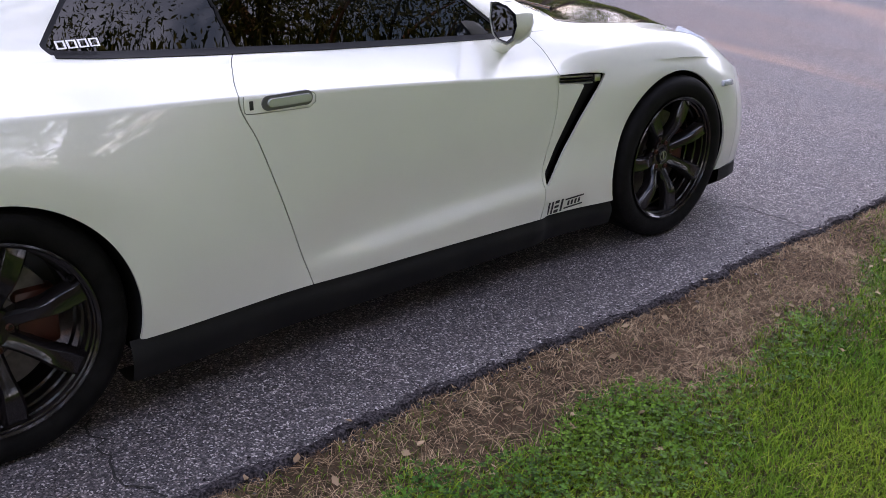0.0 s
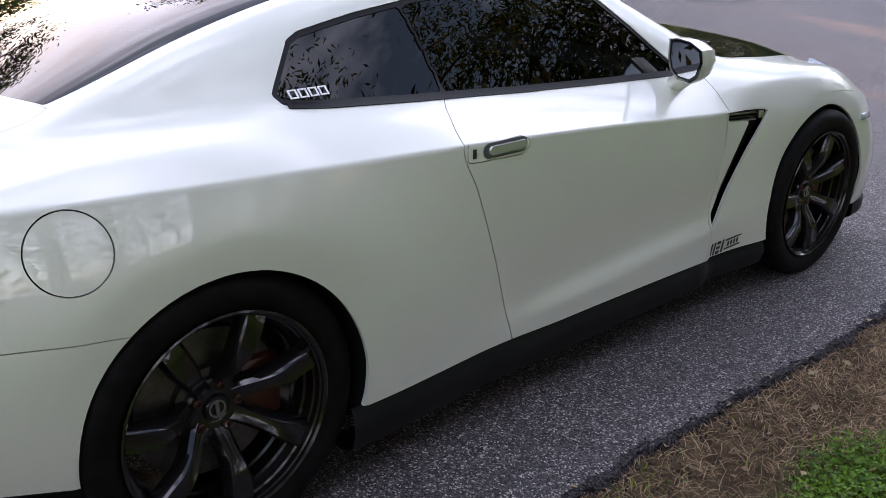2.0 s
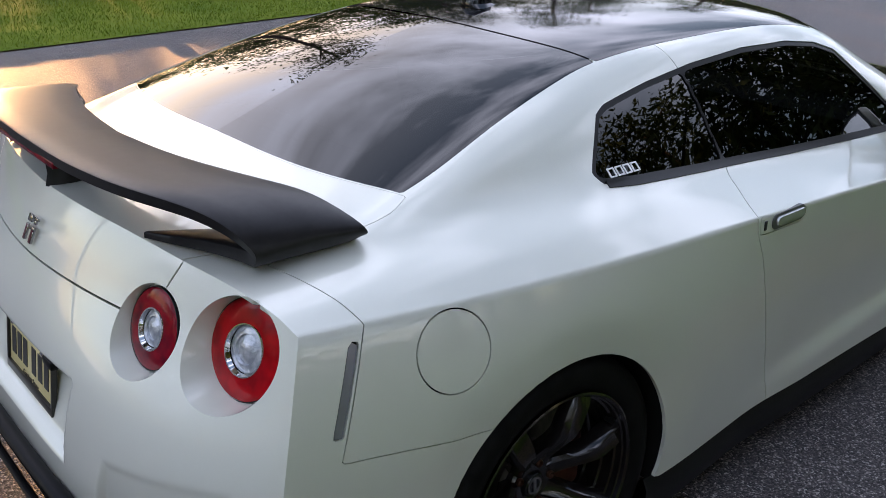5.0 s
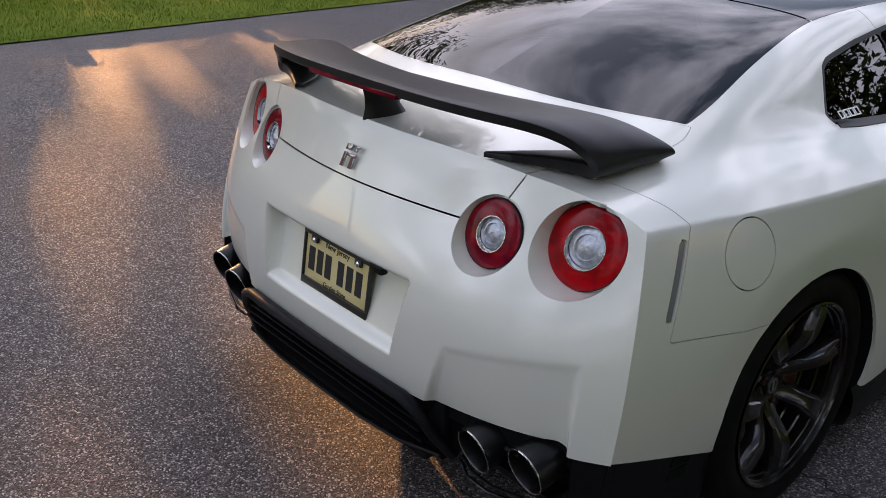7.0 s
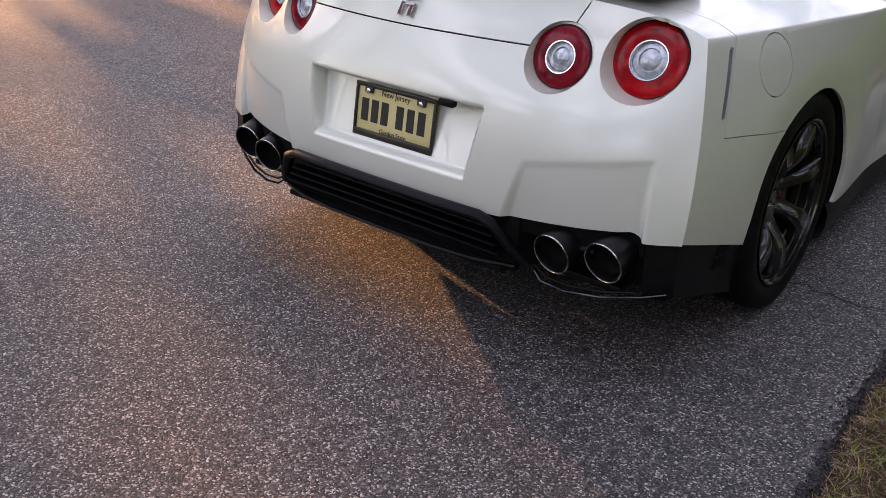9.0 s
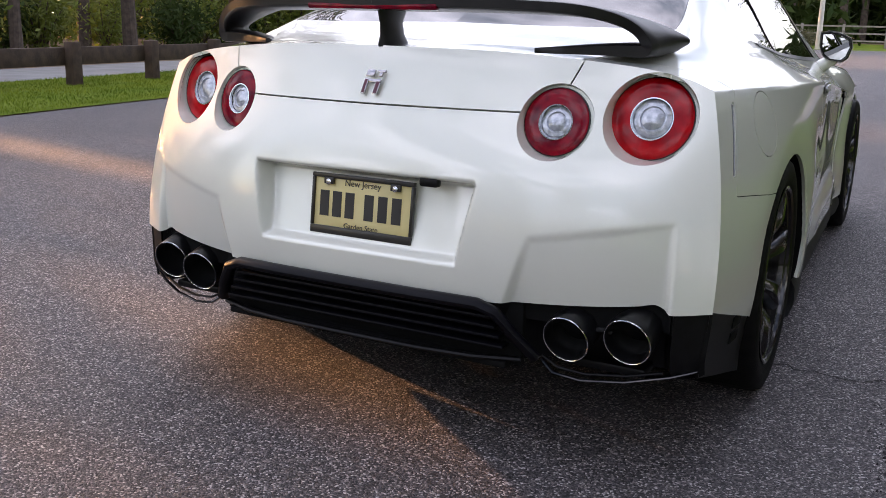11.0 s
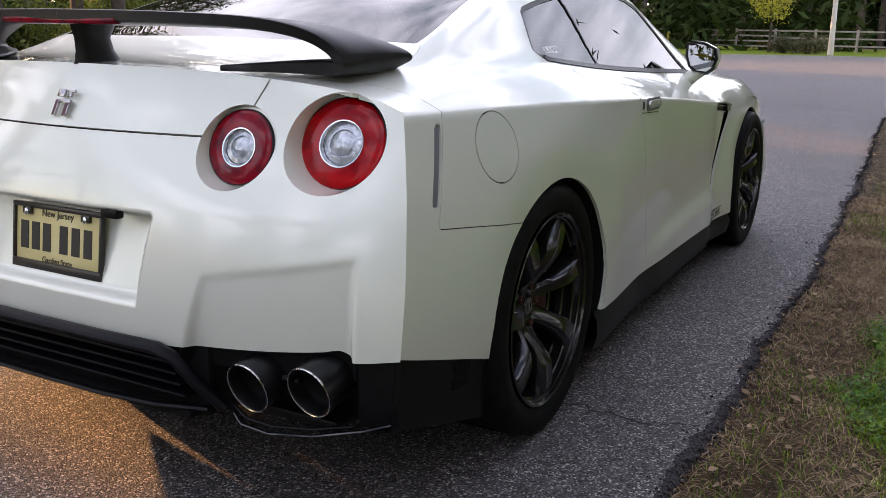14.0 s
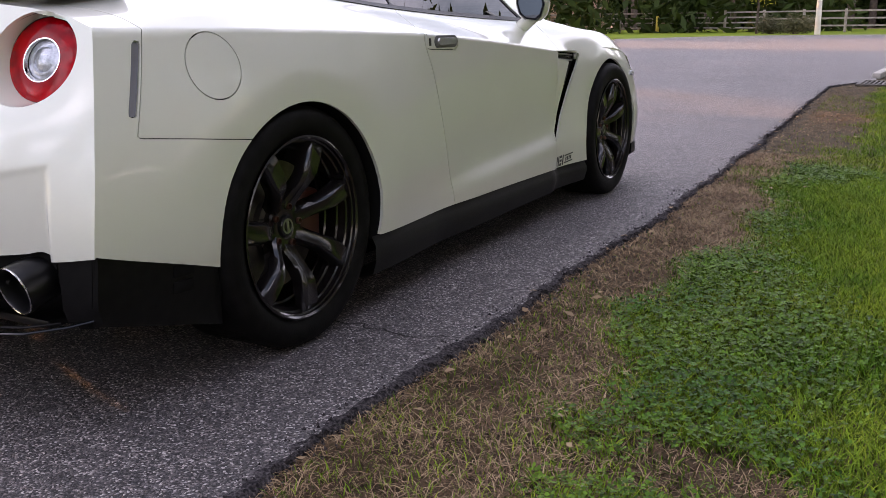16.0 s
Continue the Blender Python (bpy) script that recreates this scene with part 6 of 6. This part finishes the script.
def bush(seed, size, mat, label, name="bush", leaf=0.06, count=60, category="bush"):
    rs = np.random.RandomState(seed)
    b = tagged(new(name), label, category)
    bm = bmesh.new()
    ends = []
    for k in range(9):
        az, tl = k * 2.4, rs.uniform(.1, .6)
        e = Vector((math.cos(az) * tl * size, math.sin(az) * tl * size, size * rs.uniform(.6, 1.2)))
        tube(bm, [(0, 0, -.05), e * .5 + Vector((0, 0, .1 * size)), e], lambda u: .02 * size * (1.1 - u) + .004, 5)
        ends += [tuple(e), tuple(e * .7), tuple(e * .45 + Vector((rs.uniform(-.2, .2), rs.uniform(-.2, .2), 0)))]
    part("stem", bm, BARK, b)
    v, f = leaf_cloud(ends, count, (size * .2, size * .2, size * .16), leaf, seed + 5)
    v[:, 2] = np.maximum(v[:, 2], 0.02)
    cloud_part("foliage", v, f, mat, b)
    return b


kinds = [pine(41, 15, .42), pine(42, 18, .50), pine(43, 13, .35), pine(44, 16, .45, full=1.2)]
rs = np.random.RandomState(77)
for k, t in enumerate(kinds):
    t.matrix_basis = pose(24 + 7 * k, -16 - 5 * (k % 2), 0, 0, 0, 60 * k)
    tagged(t, group="pines")


def plant(k, x, y, s=1.0):
    t = copy_thing(kinds[k % 4], pose(x, y, 0, 0, 0, float(rs.uniform(0, 360))))
    t.scale = (s, s, s)


# wood behind the rail
for x, y in [(-15.2, .2), (-16.8, 6.8), (-14.6, 9.2), (-18.5, 15.2), (-15.8, 13.6), (-20.5, 15.5), (-16.5, 18.5), (-23, 20), (-18.5, 23.5), (-25, 9.5), (-22, -1.2), (-15.5, -4.0), (-19, -5.5), (-16, -10), (-22, -12),
             (-29, 22), (-22, 29), (-17.5, 30), (-30, 30), (-18, -18), (-26, -2), (-33, 20.5), (-36, 26), (-40, 36)]:
    plant(int(rs.randint(4)), x - 1.0 + rs.uniform(-.5, .5), y + rs.uniform(-.5, .5), float(rs.uniform(.58, .78)))
# far wood beyond the paddock fence
for k in range(64):
    x = -88 + 2.3 * k + rs.uniform(-1, 1)
    plant(int(rs.randint(4)), x, 84 + rs.uniform(-3, 12) - abs(x + 20) * .08, float(rs.uniform(.9, 1.25)) * (1.0 if x < 2 else .72))
v, f = leaf_cloud([(-100 + 4.0 * k, 98 + 4 * math.sin(k * 2.1), z) for k in range(52) for z in (1.0, 3, 5, 7, 9, 11.5, 14) if z < 10 or k < 26], 110, (2.2, 2.5, 1.4), .6, 91)
v2_, f2_ = leaf_cloud([(-100 + 2.0 * k, 93 + 2 * math.sin(k * 1.1), z) for k in range(100) for z in (.4, 1.3, 2.3, 3.4)], 40, (1.2, 1.2, .7), .42, 95)
v, f = np.concatenate([v, v2_]), np.concatenate([f, f2_ + len(v)])
far_wood = cloud_part("far_woods", v, f, NEEDLES, None, "dense dark pine wood in the distance")
v, f = leaf_cloud([(-50 + 1.9 * k + 3 * math.sin(k * 1.9), 44 + 1.1 * k, z) for k in range(24) for z in (.5, 1.6, 2.8, 4.0, 5.2)], 70, (1.5, 1.5, .7), .34, 97)
tagged(cloud_part("far_woods", v, f, NEEDLES, None, "dense dark wood beyond the rail"), "", "woods", kind="stuff")
tagged(far_wood, "", "woods", kind="stuff")
# added leaf screen behind the wood: blocks the low sun, holes light set road patches
across = Vector((-SUN_DIR.y, SUN_DIR.x, 0)) * -1


def sun_hole(s_, a_):
    """Share of the screen's leaves left out so the low sun lights chosen places on the road: s_ across the sun's way,
    a_ towards it.
    """
    lean = np.interp(a_, [-1.2, -.3, .9, 2.25, 4.2, 6.2, 8], [-2.95, -2.92, -2.84, -2.46, -2.02, -1.85, -1.7])
    open_ = np.where(np.abs(s_ - lean) < .22, np.interp(a_, [-2.5, -1.2, 1.0, 2.0, 8.0], [0, .2, .3, .82, .76]), 0)
    open_ = np.maximum(open_, np.where((s_ > -2.26) & (s_ < np.where(a_ < -.55, -1.86, -1.78)) & ((a_ > -.74) | (s_ < -2.05)), np.interp(a_, [-2.2, -1.4, -.7, .7, 1.1], [0, .4, .95, .95, 0]), 0))
    open_ = np.maximum(open_, np.where((s_ > -1.66) & (s_ < -1.32) & (a_ > 4.4), .85, 0))
    open_ = np.maximum(open_, np.where((s_ > -.55) & (s_ < -.1) & (a_ > 2.5), .86, 0))
    lean = np.interp(a_, [.3, .7, 2.13, 3.26, 5, 8], [6.55, 6.73, 7.65, 7.97, 8.6, 9.5])
    open_ = np.maximum(open_, np.where((np.abs(s_ - lean) < .46) & (a_ > -.6), 1.0, 0))
    open_ = np.maximum(open_, np.where((s_ > 4.8) & (s_ < 5.2) & (a_ > -.3), .93, 0))
    return np.maximum(open_, np.where((s_ > 13.2) & (s_ < 14.6), .9, 0))


cs = []
rs3 = np.random.RandomState(92)
for k in range(50):
    for z in (.8, 2.4, 4.0, 5.6, 7.2, 8.8, 10.4, 12.0, 13.6):
        if z > 10 + 4 * math.sin(k * 1.7) ** 2:
            continue
        s_, d_ = -44 + 1.35 * k + rs3.uniform(-.4, .4), rs3.uniform(37, 44)
        q = SUN_DIR * d_ + across * s_
        cs.append((q.x, q.y, z + rs3.uniform(-.4, .4)))
v, f = leaf_cloud(cs, 300, (1.0, .9, .75), .17, 92)
mid_s = v.reshape(-1, 4, 3).mean(1) @ np.array(across)
mid_p = v.reshape(-1, 4, 3).mean(1)
over = mid_p[:, 2] - (mid_p @ np.array(SUN_DIR)) * math.tan(SUN_ELEV)
ok = rs3.uniform(0, 1, len(mid_s)) > sun_hole(mid_s, -over / math.tan(SUN_ELEV))
v = v.reshape(-1, 4, 3)[ok].reshape(-1, 3)
f = np.arange(len(v)).reshape(-1, 4)
tagged(cloud_part("far_woods", v, f, NEEDLES, None, "dense dark pine wood behind the trunks, added and holed to shape the low sunlight"), "", "woods", kind="stuff")
# pines along the lawn's far side, open towards the side road
for x, y in [(13, -14), (12.5, -10), (13, -6.5), (12.2, -3), (13.4, 0), (12.4, 3.2), (13.2, 6.5), (14.5, 9.5), (16, -8), (17, -2), (16.5, 4), (19, 8), (22, 3), (25, -10), (-4, -24), (4, -28), (-12, -26), (11, -22), (30, -2), (15, -18), (34, 12), (5.6, 14.6), (7.3, 14.2), (9.0, 13.0), (10.8, 12.0), (12.4, 10.8)]:
    low = .70 if y > 10 and x < 13 else 1.0
    plant(int(rs.randint(4)), x + rs.uniform(-.5, .5), y + rs.uniform(-.5, .5), float(rs.uniform(.85, 1.1)) * low)
tall = pine(45, 21, .30, full=1.8, leaf=.045, count=330)
tall.matrix_basis = pose(11.4, 8.0, 0, 0, 0, 40)
tagged(tall, group="pines")
for x, y, turn_ in ((11.9, 5.4, 170), (12.6, 2.6, 290), (13.2, 10.4, 100)):
    copy_thing(tall, pose(x, y, 0, 0, 0, turn_))
v, f = leaf_cloud([(13.5 + 1.6 * math.sin(k * 1.3), -24 + 1.5 * k, z) for k in range(23) for z in np.arange(.8, (8.6 if k < 20 else 5.0) + 3.4 * math.sin(k * 2.2) ** 2, 1.4)], 240, (1.1, .9, .75), .10, 93)
v2_, f2_ = leaf_cloud([(13.5 - .62 * k, 9.5 + .42 * k, z) for k in range(14) for z in np.arange(.6, 6.6 + 2.6 * math.sin(k * 1.7) ** 2, 1.1)], 260, (.8, .8, .6), .09, 94)
v, f = np.concatenate([v, v2_]), np.concatenate([f, f2_ + len(v)])
# unseen row behind the car, added to darken its mirror and tail reflections
v2_, f2_ = leaf_cloud([(-15 + 1.3 * k, -23 + 1.5 * math.sin(k * 1.9), z) for k in range(22) for z in np.arange(.6, 4.2 + 2.6 * math.sin(k * 2.3) ** 2, 1.3)], 170, (1.0, .9, .7), .13, 98)
v, f = np.concatenate([v, v2_]), np.concatenate([f, f2_ + len(v)])
tagged(cloud_part("hedge_woods", v, f, NEEDLES, None, "dark trees along the lawn's far side, with an unseen row added behind the car"), "", "woods", kind="stuff")
shrubs = [bush(51, 1.5, LEAVES, "leafy yellow-green undergrowth shrub"), bush(52, 1.9, LEAVES, "leafy yellow-green undergrowth shrub"), bush(53, 1.2, NEEDLES, "low dark green shrub")]
for k, b in enumerate(shrubs):
    b.matrix_basis = pose(-15.5 - 1.3 * k, 5 + 3 * k, -.03)
    tagged(b, group="undergrowth")
for k in range(44):
    y = rs.uniform(-6, 34)
    x = float(left_edge(y)) - 7.2 - abs(rs.normal(0, 4))
    kind_, turn_, sc_ = int(rs.randint(3)), float(rs.uniform(0, 360)), float(rs.uniform(.7, 1.4))
    if -4.6 < across.x * x + across.y * y < -.2:
        continue
    c = copy_thing(shrubs[kind_], pose(x, y, -.03, 0, 0, turn_))
    c.scale = (sc_, sc_, sc_)

# ---- beyond the junction ----
lawn_y = np.linspace(38, 80, 20)
tagged(sheet("lawn", [(-80.0, float(y)) for y in lawn_y], [(60.0, float(y)) for y in lawn_y], -0.012, FAR_LAWN, "bright green paddock grass"), kind="structure")
pole = tagged(new("utility_pole"), "pale timber utility pole beside the road", "pole")
bm = bmesh.new()
tube(bm, [(-4.9, 53.6, -.1), (-4.9, 53.6, 5), (-4.88, 53.6, 10)], lambda u: .17 - .04 * u, 14)
part("shaft", bm, POLE_WOOD, pole)
bm = bmesh.new()
cuboid(bm, (-5.9, 53.5, 9.2), (-3.9, 53.62, 9.34), None, .01)
part("cross_arm", bm, POLE_WOOD, pole)


def paddock_fence(x0, y0, x1, y1, n, rails=4, h=1.35, label="weathered grey post-and-rail paddock fence"):
    fe = tagged(new("paddock_fence"), label, "fence")
    d = Vector((x1 - x0, y1 - y0, 0))
    ang, step = math.atan2(d.y, d.x), d.length / n
    m = Matrix.Translation((x0, y0, 0)) @ Euler((0, 0, ang)).to_matrix().to_4x4()
    for k in range(n + 1):
        bm = bmesh.new()
        cuboid(bm, (k * step - .07, -.07, -.05), (k * step + .07, .07, h + .08), m, .012)
        part("post", bm, FENCE_WOOD, fe)
    for k in range(n):
        for j in range(rails):
            bm = bmesh.new()
            z = h * (j + 1) / rails - .10
            cuboid(bm, (k * step + .071, -.035, z), ((k + 1) * step - .071, .0, z + .10), m, .01)
            part("rail", bm, FENCE_WOOD, fe)


paddock_fence(-62, 74, -9.5, 63, 20)
paddock_fence(-9.5, 63, 16, 58.5, 10, 3)
bol = tagged(new("bollard"), "short yellow bollard at the road's end", "bollard")
bm = bmesh.new()
lathe(bm, [(.12, -.05), (.12, 1.05), (.10, 1.10), (.04, 1.13), (.002, 1.135)], 16, Matrix.Translation((-16.6, 63.0, 0)))
part("post", bm, YELLOW_PAINT, bol)
yt = tagged(new("yellow_tree"), "small tree with bright yellow-green spring leaves", "tree")
bm = bmesh.new()
tube(bm, [(0, 0, -.1), (.03, .02, 1.4), (0, 0, 2.8), (.02, 0, 3.8)], lambda u: .08 - .05 * u, 8)
rs2 = np.random.RandomState(9)
ends = []
for k in range(26):
    az, z = k * 2.4, 1.7 + 2.3 * k / 26
    ln = 1.25 * math.sin(math.pi * (0.18 + 0.74 * k / 26)) * rs2.uniform(.7, 1.1)
    e = (math.cos(az) * ln, math.sin(az) * ln, z + .35)
    tube(bm, [(0, 0, z), (e[0] * .5, e[1] * .5, z + .2), e], .018, 5)
    ends += [e, (e[0] * .6, e[1] * .6, e[2])]
part("trunk", bm, BARK, yt)
v, f = leaf_cloud(ends, 46, (.24, .24, .2), .055, 12)
cloud_part("crown", v, f, YELLOW, yt)
yt.matrix_basis = pose(-8.9, 57.5, 0)
yt.scale = (1.15, 1.15, 1.1)
hb = bush(61, 1.0, SHRUB, "low brown-green clipped shrub", "shrub", 0.05, 90)
hb.matrix_basis = pose(-6.4, 55.5, -.05)
hb.scale = (1.5, .9, .95)
copy_thing(hb, pose(-7.9, 56.2, -.05, 0, 0, 80))
reeds = tagged(new("dry_reeds"), "tall clump of dry pinkish reeds behind the fence", "reeds")
rr_ = np.random.RandomState(14)
q = np.column_stack([rr_.uniform(-2.6, 2.6, 1500), rr_.uniform(-.8, .8, 1500)])
st_ = scatter("reed_clump", REED, "", q, 2.4, 0.05, 0.25, 35)
st_.parent = reeds
del st_["category"]
del st_["kind"]
reeds.matrix_basis = pose(-25, 68, 0)
